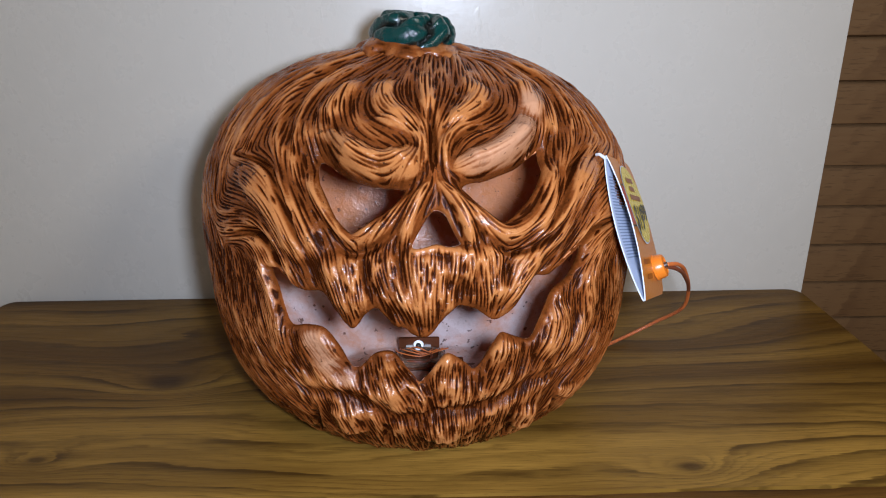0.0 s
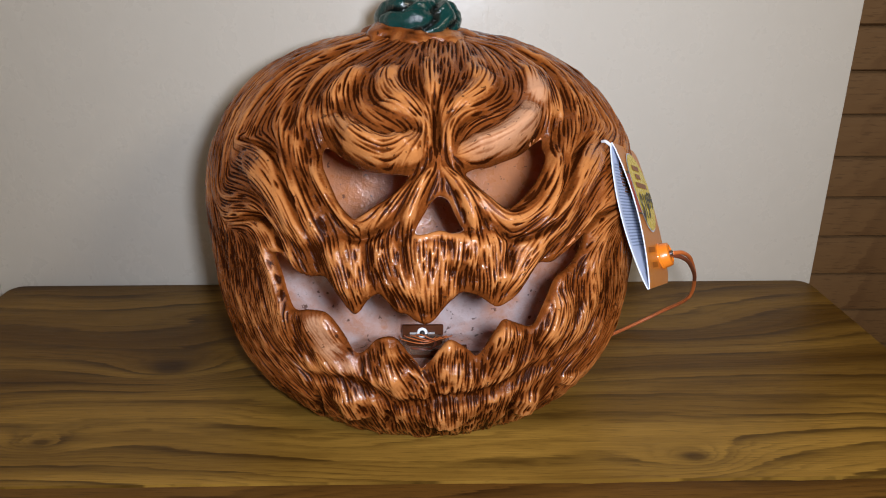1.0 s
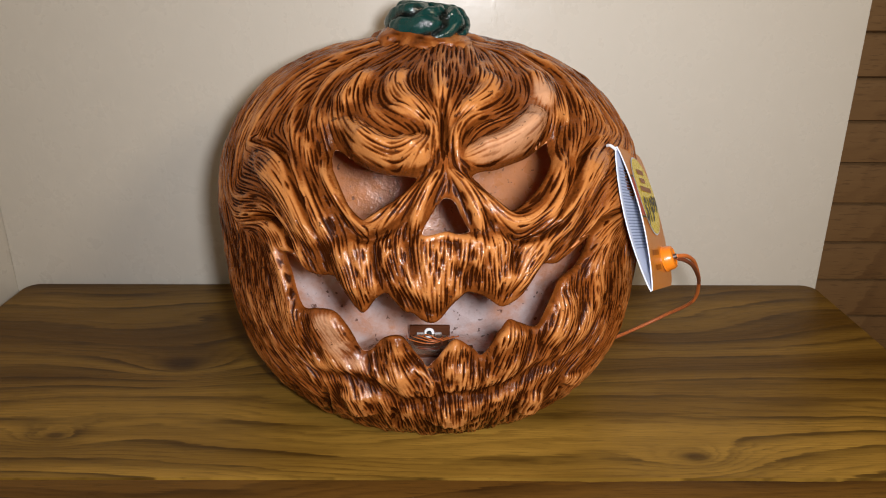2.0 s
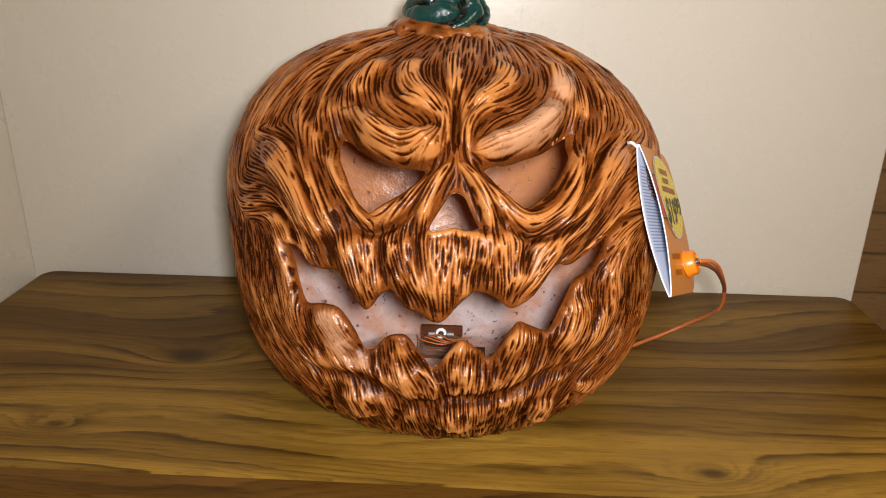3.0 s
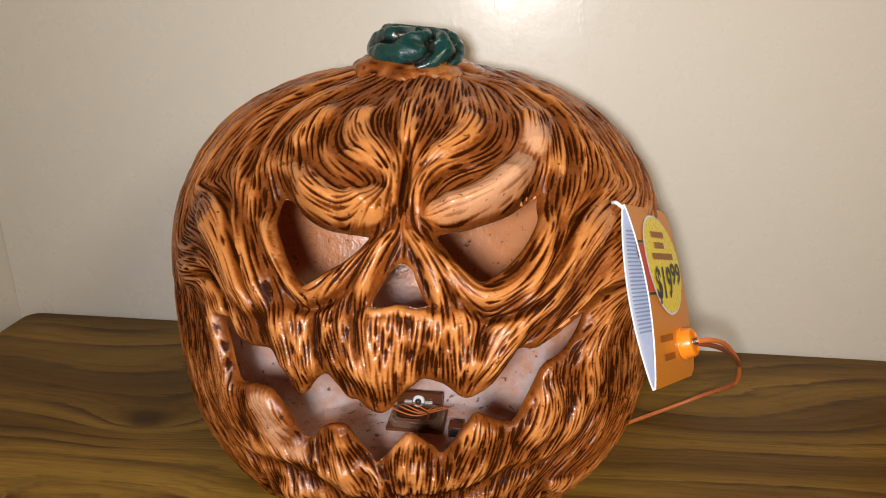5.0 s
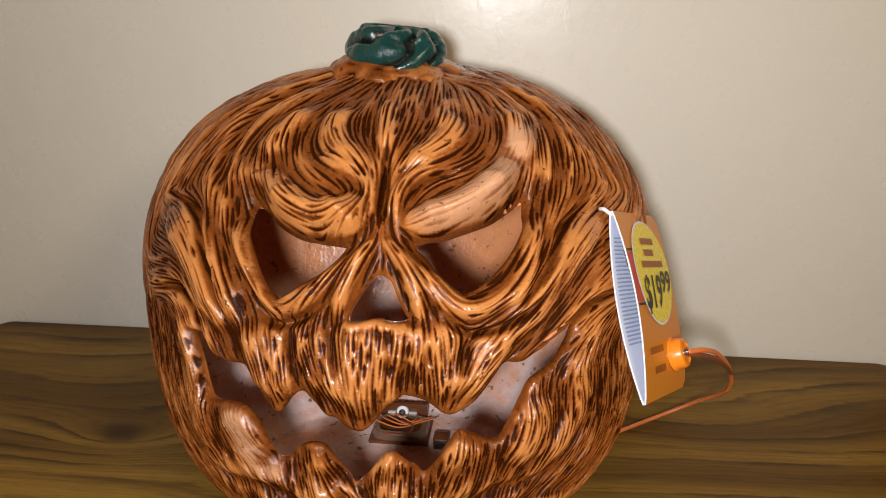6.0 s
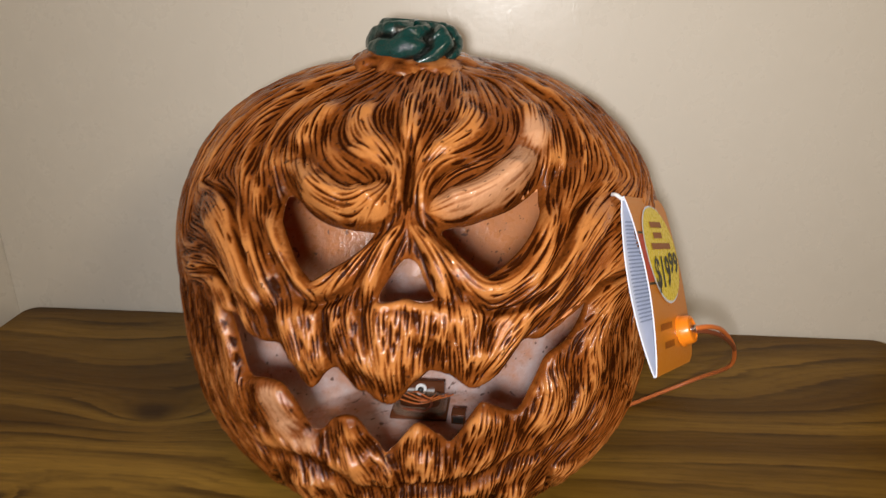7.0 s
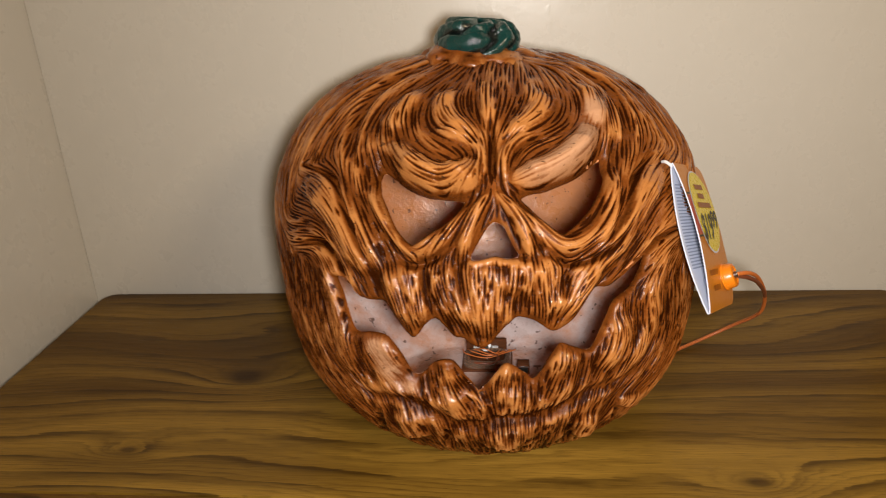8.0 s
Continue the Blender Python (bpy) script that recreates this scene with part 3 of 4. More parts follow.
flow([(2.5, 13), (2.5, 5.8)])
flow([(8.2, 13), (8.2, 5.5)])
flow([(13.8, 17.2), (15.8, 6)])
flow([(-18.5, 15.5), (-17.2, 6.2)])
flow([(55.2, 40), (42.5, 32.5), (36.8, 24.2), (32.5, 15.8), (27.8, 9.5)])
flow([(51.8, 28.8), (43.2, 24.8), (38, 17), (30.8, 8)])
flow([(47.8, 36), (38.2, 30.5), (33.2, 20.5), (25.5, 12.5)])
flow([(30.2, 19.8), (23.5, 12.8), (18.5, 8.5)])
flow([(-20.5, 10), (-18.2, 2.8), (-15.8, -6)])
flow([(-14.5, 10.5), (-14.8, 3), (-15.2, -5.2)])
flow([(-9.5, 8.8), (-7.2, 2.5), (-1.5, -5.2)])
flow([(-3, 10.8), (-0.8, 1.5), (1, -7.5)])
flow([(3.5, 10.8), (2.5, 1.5), (1.8, -7)])
flow([(9, 10.5), (6.8, 4.2)])
flow([(13.2, 11.2), (14.2, 4.8), (16.2, -3.2)])
flow([(26, 6.2), (21.5, 1), (18, -4)])
flow([(34, 9), (28, 4)])
flow([(-53.5, 5.8), (-55.5, -10.8), (-48.8, -25.2), (-39.5, -33.8), (-29.5, -40.2)])
flow([(-45.5, 3.2), (-46.2, -10.8), (-40.2, -20.8), (-30, -28.5), (-25.5, -36)])
flow([(-38.5, 4.8), (-36, -4.2), (-34.5, -15), (-28.5, -24)])
flow([(-32, -9.8), (-31.2, -17.5), (-28.8, -25.2)])
flow([(-25.5, -8.2), (-23, -16.5), (-18.5, -22.2)])
flow([(-9.2, -14.5), (-9.5, -22), (-7, -29.2)])
flow([(-8.5, -14.2), (-3.5, -21.8), (0.8, -26.5)])
flow([(6, -14.2), (3.5, -20.8), (3.2, -25.2)])
flow([(7.8, -14), (8.5, -21), (6.8, -28.2)])
flow([(20, -11), (17.5, -19), (15.8, -26)])
flow([(22, -11.2), (22.2, -20.2), (18.8, -28)])
flow([(34, -3.5), (32.2, -12.8), (27.2, -20.5)])
flow([(35.2, -4.8), (38.2, -13.5), (34, -22.8)])
flow([(45.5, -1), (48.5, -12.5), (43.2, -23), (33.5, -31)])
flow([(56.5, -0.8), (59.8, -18), (53.5, -31.2), (39.5, -36.5), (29.5, -43.5)])
flow([(-22.8, -27.2), (-19.2, -33.5), (-17.2, -44.2)])
flow([(-13.2, -27.5), (-10, -34.2), (-7.5, -42)])
flow([(-26, -31.2), (-23.8, -38.8), (-21.2, -44)])
flow([(-1.8, -30.5), (-1, -36.5), (0.8, -44.8)])
flow([(5.2, -30.8), (5.2, -46.8)])
flow([(12.2, -32), (12, -44.8)])
flow([(19.8, -29.8), (18.8, -43.2)])
flow([(26.8, -29.2), (23.8, -41.8)])
flow([(35.2, -33.8), (31.8, -43)])
worn(5.6, [(12.8, 36), (17.8, 38), (22.2, 42), (26.2, 48.2), (28, 54.8)])
worn(5.0, [(-26, -10.8), (-23.2, -16.8), (-18.8, -21.5)])


def sample(image, x, y):
    """Bilinear reading of a chart at degrees x, y."""
    fx, fy = np.clip((x + SPAN) / STEP, 0, GRID - 1.001), np.clip((y + SPAN) / STEP, 0, GRID - 1.001)
    i, j = fx.astype(int), fy.astype(int)
    u, v = fx - i, fy - j
    return (image[j, i] * (1 - u) + image[j, i + 1] * u) * (1 - v) + (image[j + 1, i] * (1 - u) + image[j + 1, i + 1] * u) * v


def blur(image, cells):
    reach = int(3 * cells + 1)
    k = np.exp(-0.5 * (np.arange(-reach, reach + 1) / cells) ** 2)
    k /= k.sum()
    pad = len(k) // 2
    for axis in (0, 1):
        wide = np.pad(image, [(pad, pad) if a == axis else (0, 0) for a in (0, 1)], mode="edge")
        image = sum(w * np.take(wide, range(n, n + image.shape[axis]), axis) for n, w in enumerate(k))
    return image


# the run of the strands, from the carved lines and from lines that fall away from the stem
coarse = np.linspace(-SPAN, SPAN, 150)
cx, cy = np.meshgrid(coarse, coarse)
seeds = np.vstack(flows)
lean = np.arctan2(seeds[:, 3], seeds[:, 2]) * 2
away_x, away_y = cx + 0.0, cy - 75.0
tw = 1 / (30.0 ** 2 + 0 * cx) ** 1.5 * 12
ang = 2 * np.arctan2(away_y, away_x)
sc, ss = tw * np.cos(ang), tw * np.sin(ang)
for (sx, sy, _, _), a in zip(seeds, lean):
    w = 1 / ((cx - sx) ** 2 + (cy - sy) ** 2 + 4.0) ** 1.5
    sc += w * np.cos(a)
    ss += w * np.sin(a)
turn = np.arctan2(ss, sc)
fine_i = (np.arange(GRID) / (GRID - 1) * 149)


def enlarge(image):
    fx, fy = np.meshgrid(np.clip(fine_i, 0, 148.999), np.clip(fine_i, 0, 148.999))
    i, j = fx.astype(int), fy.astype(int)
    u, v = fx - i, fy - j
    return (image[j, i] * (1 - u) + image[j, i + 1] * u) * (1 - v) + (image[j + 1, i] * (1 - u) + image[j + 1, i + 1] * u) * v


half = 0.5 * np.arctan2(enlarge(np.sin(turn)), enlarge(np.cos(turn)))
vx, vy = np.cos(half), np.sin(half)
ci, cj = np.meshgrid(np.arange(GRID), np.arange(GRID))


def combed(grains):
    """Random grains drawn out along the run of the strands; for each a blur in cells, steps and a seed."""
    sources = []
    for cells, steps, seed in grains:
        sources.append(blur(np.random.RandomState(seed).rand(GRID, GRID), cells).astype(np.float32))
    totals = [s.copy() for s in sources]
    dirs = np.stack([vx, vy], -1).astype(np.float32)
    for sign in (1, -1):
        x, y = ci.astype(np.float32), cj.astype(np.float32)
        px, py = sign * dirs[..., 0], sign * dirs[..., 1]
        for step in range(max(g[1] for g in grains)):
            x, y = x + 1.4 * px, y + 1.4 * py
            i, j = np.clip(x + 0.5, 0, GRID - 1).astype(np.int32), np.clip(y + 0.5, 0, GRID - 1).astype(np.int32)
            at = j * GRID + i
            d = dirs.reshape(-1, 2)[at]
            flip = np.where(d[..., 0] * px + d[..., 1] * py < 0, np.float32(-1), np.float32(1))
            px, py = d[..., 0] * flip, d[..., 1] * flip
            for total, src, g in zip(totals, sources, grains):
                if step < g[1]:
                    total += src.reshape(-1)[at]
    return [(t - t.mean()) / t.std() for t in totals]


def scratched(seed, tries, apart):
    """Carved strokes that follow the run of the strands, none nearer to another than about apart degrees: their depth, 0 to 1."""
    rnd = random.Random(seed)
    taken = np.zeros((GRID, GRID), bool)
    spots = []
    for _ in range(tries):
        x0, y0 = rnd.uniform(-95, 95), rnd.uniform(-60, 92)
        gap = apart * (0.72 if y0 < 12 else 1.0) * rnd.uniform(0.8, 1.25) * (1 + max(0, math.hypot(x0, y0) - 50) / 60)
        if taken[int((y0 + SPAN) / STEP), int((x0 + SPAN) / STEP)]:
            continue
        half_long = rnd.uniform(3.0, 13.0) * (0.75 if y0 < 12 else 1.0)
        arms = []
        for sign in (1, -1):
            x, y, lx, ly, arm = x0, y0, 0.0, 0.0, []
            for k in range(int(half_long * rnd.uniform(0.7, 1.3) / 0.15)):
                i, j = int((x + SPAN) / STEP), int((y + SPAN) / STEP)
                if not (0 < i < GRID and 0 < j < GRID) or taken[j, i] or opening[j, i] < 0.5:
                    break
                dx, dy = vx[j, i], vy[j, i]
                if k == 0:
                    dx, dy = sign * dx, sign * dy
                elif dx * lx + dy * ly < 0:
                    dx, dy = -dx, -dy
                lx, ly = dx, dy
                arm.append((x, y))
                x, y = x + 0.15 * dx, y + 0.15 * dy
            arms.append(arm)
        line = arms[1][::-1] + arms[0][1:]
        if len(line) < 22:
            continue
        wide, deep = rnd.uniform(0.15, 0.38), rnd.uniform(0.6, 1.0)
        belly = rnd.uniform(0.25, 0.75)
        r = max(2, int(gap * 0.62 / STEP))
        for k, (x, y) in enumerate(line):
            u = k / (len(line) - 1)
            taper = min(1, u / belly, (1 - u) / (1 - belly)) ** 0.8
            wob = 1 + 0.25 * noise.noise((x * 1.3, y * 1.3, seed))
            spots.append((x, y, wide * taper * wob + 0.06, deep * min(1, 0.1 + 1.6 * taper)))
            if k % 4 == 0:
                i, j = int((x + SPAN) / STEP), int((y + SPAN) / STEP)
                taken[max(0, j - r):j + r + 1, max(0, i - r):i + r + 1] = True
    q = np.array(spots)
    bi, bj = np.round((q[:, 0] + SPAN) / STEP).astype(int), np.round((q[:, 1] + SPAN) / STEP).astype(int)
    depth = np.zeros(GRID * GRID)
    for oy in range(-4, 5):
        for ox in range(-4, 5):
            i, j = np.clip(bi + ox, 0, GRID - 1), np.clip(bj + oy, 0, GRID - 1)
            d = np.hypot(ax[i] - q[:, 0], ax[j] - q[:, 1])
            np.maximum.at(depth, j * GRID + i, q[:, 3] * np.clip(1.25 - (d / q[:, 2]) ** 2, 0, 1))
    return depth.reshape(GRID, GRID)


strands, hairs, tufts = combed(((1.0, 26, 11), (0.6, 10, 12), (3.6, 30, 13)))
cuts = scratched(4, 40000, 0.92)
relief = blur(relief, 1.5)
form = relief
cavity = np.clip((blur(relief, 6) - relief) * 1000 / 0.9, -1.2, 1.2)
patchy = blur(np.random.RandomState(3).rand(GRID, GRID), 24)
patchy = (patchy - patchy.mean()) / patchy.std()
raised = np.clip((relief - blur(relief, 22)) * 1000 / 3.0, -1, 1)
nick = np.clip((-hairs - 1.1) / 0.8, 0, 1)
fine_cut = np.clip((-strands - 0.7) / 0.6, 0, 1)
bead = np.clip((blur(np.random.RandomState(8).rand(GRID, GRID), 1.3) - 0.5) / 0.11 - 2.1, 0, 1)
calm = 1 - 0.72 * bare
relief = relief + calm * (-0.0010 * blur(cuts, 0.6) - 0.0003 * fine_cut + 0.0005 * np.clip(tufts, -1.5, 1.5) - 0.0002 * nick) + 0.0005 * bead
hollow = np.clip((blur(form, 16) - form) * 1000 / 2.2, -0.6, 1)
edge = np.clip(1 - opening / 1.7, 0, 1) * np.clip(0.75 + 0.35 * patchy, 0, 1)
broad = calm * (0.14 * patchy - 0.13 * np.clip(tufts, -2, 2) + 0.35 - 0.26 * raised + 0.18 * fine_cut) + 0.40 * np.clip(cavity, -0.35, 1) + 0.20 * hollow + 0.36 * edge
wash_map = np.clip(broad, 0.0, 0.57) + calm * (0.92 * cuts + 0.12 * nick + 0.08 * fine_cut)
wash_map = np.clip(wash_map, 0, 1)


# where the shell swells beyond its even form: direction, reach, metres
BULGES = (((-0.62, 0.0, 0.785), 0.40, 0.0052), ((0.45, 0.0, 0.893), 0.30, 0.0030), ((0.78, -0.2, -0.593), 0.35, 0.0018))


def body(px, py):
    """Middle surface of the pumpkin at chart degrees: place and outward normal."""
    def place(qx, qy):
        th = np.radians(np.hypot(qx, qy)) + 1e-9
        s = np.sin(th) / th
        d = np.stack([np.radians(qx) * s, -np.cos(th), np.radians(qy) * s], -1)
        up = d[..., 2]
        flat = np.sqrt(np.maximum(1 - up * up, 1e-9))
        g = np.sqrt(np.clip(1 - np.abs(up) ** np.where(up > 0, 2.4225, 3.2026), 0, 1)) * (1 + 0.1087 * up)
        deep = np.where(d[..., 1] < 0, FRONT, REAR)
        swell = 0
        for toward, reach, much in BULGES:
            swell = swell + much * np.exp((d @ np.array(toward) - 1) / reach ** 2)
        out = np.stack([CENTRE[0] + WIDE * g * d[..., 0] / flat, CENTRE[1] + deep * g * d[..., 1] / flat + 0.0332 * up, CENTRE[2] + HIGH * up], -1)
        return out + d * np.expand_dims(swell, -1)
    e = 0.4
    n = np.cross(place(px + e, py) - place(px - e, py), place(px, py + e) - place(px, py - e))
    n /= np.linalg.norm(n, axis=-1, keepdims=True) + 1e-12
    return place(px, py), n


def chart_grid(count, near, bend):
    """Square grid drawn over the chart, its quads outside the openings, the rim's edges and the settled vertices."""
    lin = np.linspace(-1, 1, count)
    sx, sy = np.meshgrid(lin, lin)
    ux, uy = sx * np.sqrt(1 - sy * sy / 2), sy * np.sqrt(1 - sx * sx / 2)
    r = np.hypot(ux, uy) + 1e-9
    deg = near * r + (179.6 - near) * r ** bend
    px, py = ux / r * deg, uy / r * deg
    idx = np.arange(count * count).reshape(count, count)
    quads = np.stack([idx[:-1, :-1], idx[:-1, 1:], idx[1:, 1:], idx[1:, :-1]], -1).reshape(-1, 4)
    quads = quads[sample(opening, px, py).reshape(-1)[quads].min(1) > 0]
    edges = np.concatenate([quads[:, [k, (k + 1) % 4]] for k in range(4)])
    key = np.sort(edges, 1)
    _, first, times = np.unique(key[:, 0].astype(np.int64) * count * count + key[:, 1], return_index=True, return_counts=True)
    rim = edges[first[times == 1]]
    fx, fy = px.reshape(-1).copy(), py.reshape(-1).copy()
    rim = rim[np.hypot(fx, fy)[rim[:, 0]] < 90]
    ends = np.unique(rim)
    for _ in range(4):
        qx, qy = fx[ends], fy[ends]
        f = sample(opening, qx, qy)
        gx = (sample(opening, qx + 0.3, qy) - sample(opening, qx - 0.3, qy)) / 0.6
        gy = (sample(opening, qx, qy + 0.3) - sample(opening, qx, qy - 0.3)) / 0.6
        g2 = np.maximum(gx * gx + gy * gy, 0.3)
        fx[ends], fy[ends] = qx - 0.8 * f * gx / g2, qy - 0.8 * f * gy / g2
    return fx, fy, quads, rim


def sheets(px, py):
    """Outer and inner surface of the wall at chart places."""
    place, normal = body(px, py)
    lift = np.where(np.hypot(px, py) < 100, sample(relief, px, py), 0)
    f = sample(opening, px, py)
    lip = np.clip(1 - np.clip(f, 0, 2.4) / 2.4, 0, 1) ** 2 * 0.0024
    outer = place + normal * (lift - lip)[:, None]
    thick = np.maximum(0.0055 + 0.0006 * np.sin(px * 0.21) * np.sin(py * 0.17) * np.clip((120 - np.hypot(px, py)) / 50, 0, 1), 0.0025 - lift)
    inner = place - normal * thick[:, None]
    outer[:, 2], inner[:, 2] = np.maximum(outer[:, 2], 0.0006), np.maximum(inner[:, 2], 0.0075)
    return outer, inner


def quad_mesh(name, co, faces, values):
    used = np.zeros(len(co), bool)
    used[faces.reshape(-1)] = True
    faces, co = (np.cumsum(used) - 1)[faces], co[used]
    me = bpy.data.meshes.new(name)
    me.vertices.add(len(co))
    me.vertices.foreach_set("co", co.reshape(-1))
    me.loops.add(len(faces) * 4)
    me.loops.foreach_set("vertex_index", faces.reshape(-1))
    me.polygons.add(len(faces))
    me.polygons.foreach_set("loop_start", np.arange(0, len(faces) * 4, 4))
    me.update(calc_edges=True)
    me.polygons.foreach_set("use_smooth", np.ones(len(faces), bool))
    for key, val in values.items():
        me.attributes.new(key, "FLOAT", "POINT").data.foreach_set("value", val[used].astype(np.float32))
    return me


def shell_mesh(count):
    """The painted outside, with the cut edges of the openings."""
    px, py, quads, rim = chart_grid(count, 95.0, 9)
    outer, inner = sheets(px, py)
    total = len(px)
    walls = np.stack([rim[:, 1], rim[:, 0], rim[:, 0] + total, rim[:, 1] + total], -1)
    on_chart = np.hypot(px, py) < 100
    wash = np.where(on_chart, sample(wash_map, px, py), 0.3)
    pale = np.where(on_chart, sample(bare, px, py), 0)
    edge_wash = 0.62 + 0.3 * sample(patchy, px, py)
    return quad_mesh("shell", np.concatenate([outer, inner]), np.concatenate([quads, walls]),
                     {"wash": np.concatenate([wash, np.clip(edge_wash, 0, 1)]), "bare": np.concatenate([pale, np.zeros(total)])})


def lining_mesh(count):
    """The bare clay inside."""
    px, py, quads, _ = chart_grid(count, 179.6, 1)
    return quad_mesh("inner_wall", sheets(px, py)[1], quads[:, ::-1], {})


pumpkin = new("clay_pumpkin")
pumpkin.location = (CENTRE[0], CENTRE[1], 0)
tagged(pumpkin, "varnished orange-brown clay pumpkin with scowling cut-out features, on an oak top", "pumpkin decoration")
for data, mat, text in ((shell_mesh(1000), CLAY, "glossy orange-brown carved shell, dark wash in its grooves, cut-out eyes and mouth"),
                        (lining_mesh(320), INNER, "bare tan clay inside, a pale sheen painted into its lower part")):
    data.materials.append(mat)
    piece = new(data.name, data)
    piece.parent = pumpkin
    piece.matrix_parent_inverse = Matrix.Translation(-pumpkin.location)
    tagged(piece, text)


def lumpy(count, twist, build):
    """A closed body from build(u, v) -> (place, wash) on a grid round z."""
    nu, nv = count
    bm = bmesh.new()
    layer = bm.verts.layers.float.new("wash")
    rings = []
    for j in range(nv):
        ring = []
        for i in range(nu):
            q, w = build(2 * math.pi * i / nu + twist * j / nv, j / (nv - 1))
            v = bm.verts.new(q)
            v[layer] = w
            ring.append(v)
        rings.append(ring)
    for a, b in zip(rings, rings[1:]):
        for i in range(nu):
            bm.faces.new((a[i], a[(i + 1) % nu], b[(i + 1) % nu], b[i]))
    bm.faces.new(rings[0][::-1])
    bm.faces.new(rings[-1])
    return bm


STEM = Vector((-0.026, 0.440, 0.2135))


def stem_shape(a, v):
    """A stub of thick twisted strands that lean over one another."""
    lobe = min(1.0, abs(math.sin(3.0 * (a - 1.5 * v) + 0.8 * math.sin(a) + 1.5 * noise.noise((math.cos(a), math.sin(a), 2 * v)))) + 0.12 * noise.noise((math.cos(a) * 7, math.sin(a) * 7, v * 9)))
    lobe = max(0.0, lobe)
    deep = (1 - lobe) ** 2
    r = 0.0268 * (0.80 + 0.20 * lobe ** 0.6) * (0.93 + 0.07 * math.sin(math.pi * min(1, v * 2.2)))
    r *= math.sqrt(max(0.0, 1 - max(0.0, (v - 0.10) / 0.90) ** 2.0)) + 0.02
    r += 0.0013 * noise.noise((math.cos(a) * 3, math.sin(a) * 3, v * 5))
    z = 0.002 + 0.0218 * math.sin(0.5 * math.pi * min(1, v * 1.12)) ** 0.85 * (0.78 + 0.22 * lobe) - 0.0018 * math.cos(a) * min(1, 1.6 * r / 0.027) * v + 0.0012 * noise.noise((math.cos(a) * 2, math.sin(a) * 2, 9))
    return STEM + Vector((r * math.cos(a) + 0.002 * v, r * math.sin(a) * 0.85, z)), min(1, deep * 1.5 + 0.6 * max(0, noise.noise((a * 2, v * 6, 4))))


def collar_shape(a, v):
    lobe = min(1.0, max(0.0, 0.55 + 0.9 * noise.noise((math.cos(a) * 2.3 + 7, math.sin(a) * 2.3, 0.3)) + 0.3 * noise.noise((math.cos(a) * 6, math.sin(a) * 6, v * 2))))
    bulge = math.sin(math.pi * min(1, v * 0.85 + 0.15))
    r = 0.0255 + 0.0075 * bulge * (0.5 + 0.5 * lobe ** 0.5) + 0.002 * (1 - v) + 0.0030 * noise.noise((math.cos(a) * 4, math.sin(a) * 4, v * 3))
    right, left = max(0, math.cos(a)) ** 2, max(0, -math.cos(a - 0.35)) ** 2
    r += 0.0125 * right * (1 - v) ** 1.6 + 0.0045 * left * bulge + 0.0016 * bulge * math.sin(9 * a + 2 * math.sin(a))
    if v > 0.93:
        r *= 0.8
    top = 0.0080 + 0.0055 * left + 0.0015 * noise.noise((a * 1.7, 2, 0))
    return STEM + Vector((r * math.cos(a) + 0.003, r * math.sin(a) * 0.85, -0.0055 + (0.0025 + top) * v + 0.0018 * lobe * v)), min(1, (1 - lobe) ** 3 * 1.0 + 0.35 * max(0, noise.noise((a * 5, v * 7, 1))) + 0.5 * max(0, 0.35 - v) + 0.20)


part("stem", lumpy((140, 48), 0.0, stem_shape), GREEN, pumpkin, "dark green glazed twisted stub")
part("stem_collar", lumpy((160, 30), 0.0, collar_shape), CLAY, pumpkin, "lumpy orange-brown clay collar round the stub")

# ---- light unit inside ----
unit = new("light_unit")
unit.location = (-0.018, 0.415, 0.0076)
tagged(unit, "small brown battery light unit with orange wires, inside the pumpkin", "light unit")
part("case", box((-0.041, 0.404, 0.0077), (-0.006, 0.4295, 0.0100), 0.001), BOARD, unit, "brown plastic case")
part("panel", box((-0.039, 0.4300, 0.0077), (-0.010, 0.4330, 0.0190), 0.001), BOARD, unit)
cover = bmesh.new()
rings = []
for v, (w, h) in enumerate(((0.0165, 0.0), (0.0165, 0.0022), (0.0150, 0.0040), (0.0125, 0.0048), (0.0120, 0.0038), (0.0145, 0.0030), (0.0155, 0.0))):
    ring = []
    for j in range(36):
        a = 2 * math.pi * j / 36
        k = (abs(math.cos(a)) ** 4 + abs(math.sin(a)) ** 4) ** -0.25
        ring.append(cover.verts.new((-0.0235 + w * k * math.cos(a), 0.4165 + 0.72 * w * k * math.sin(a), 0.0100 + h + 0.0004 * noise.noise((a * 2, v, 0)))))
    rings.append(ring)
for lower, upper in zip(rings, rings[1:] + rings[:1]):
    for j in range(36):
        cover.faces.new((lower[j], lower[(j + 1) % 36], upper[(j + 1) % 36], upper[j]))
part("cover_rim", cover, CLEAR_SHELL, unit, "glossy brown see-through plastic rim")
bulb = turned([(0.0004, 0.0052), (0.0014, 0.0048), (0.0019, 0.0034), (0.0019, 0.0), (0.0030, -0.0002), (0.0030, -0.0010)], 20)
bmesh.ops.rotate(bulb, verts=bulb.verts, cent=(0, 0, 0), matrix=Matrix.Rotation(radians(60), 3, "X"))
bmesh.ops.translate(bulb, verts=bulb.verts, vec=(-0.0248, 0.4292, 0.0135))
part("bulb", bulb, BLACK, unit, "small dark bulb in a pale ring")
halo = turned([(0.0026, -0.0004), (0.0036, -0.0004), (0.0038, 0.0004), (0.0034, 0.0011), (0.0028, 0.0011)], 24)
bmesh.ops.rotate(halo, verts=halo.verts, cent=(0, 0, 0), matrix=Matrix.Rotation(radians(60), 3, "X"))
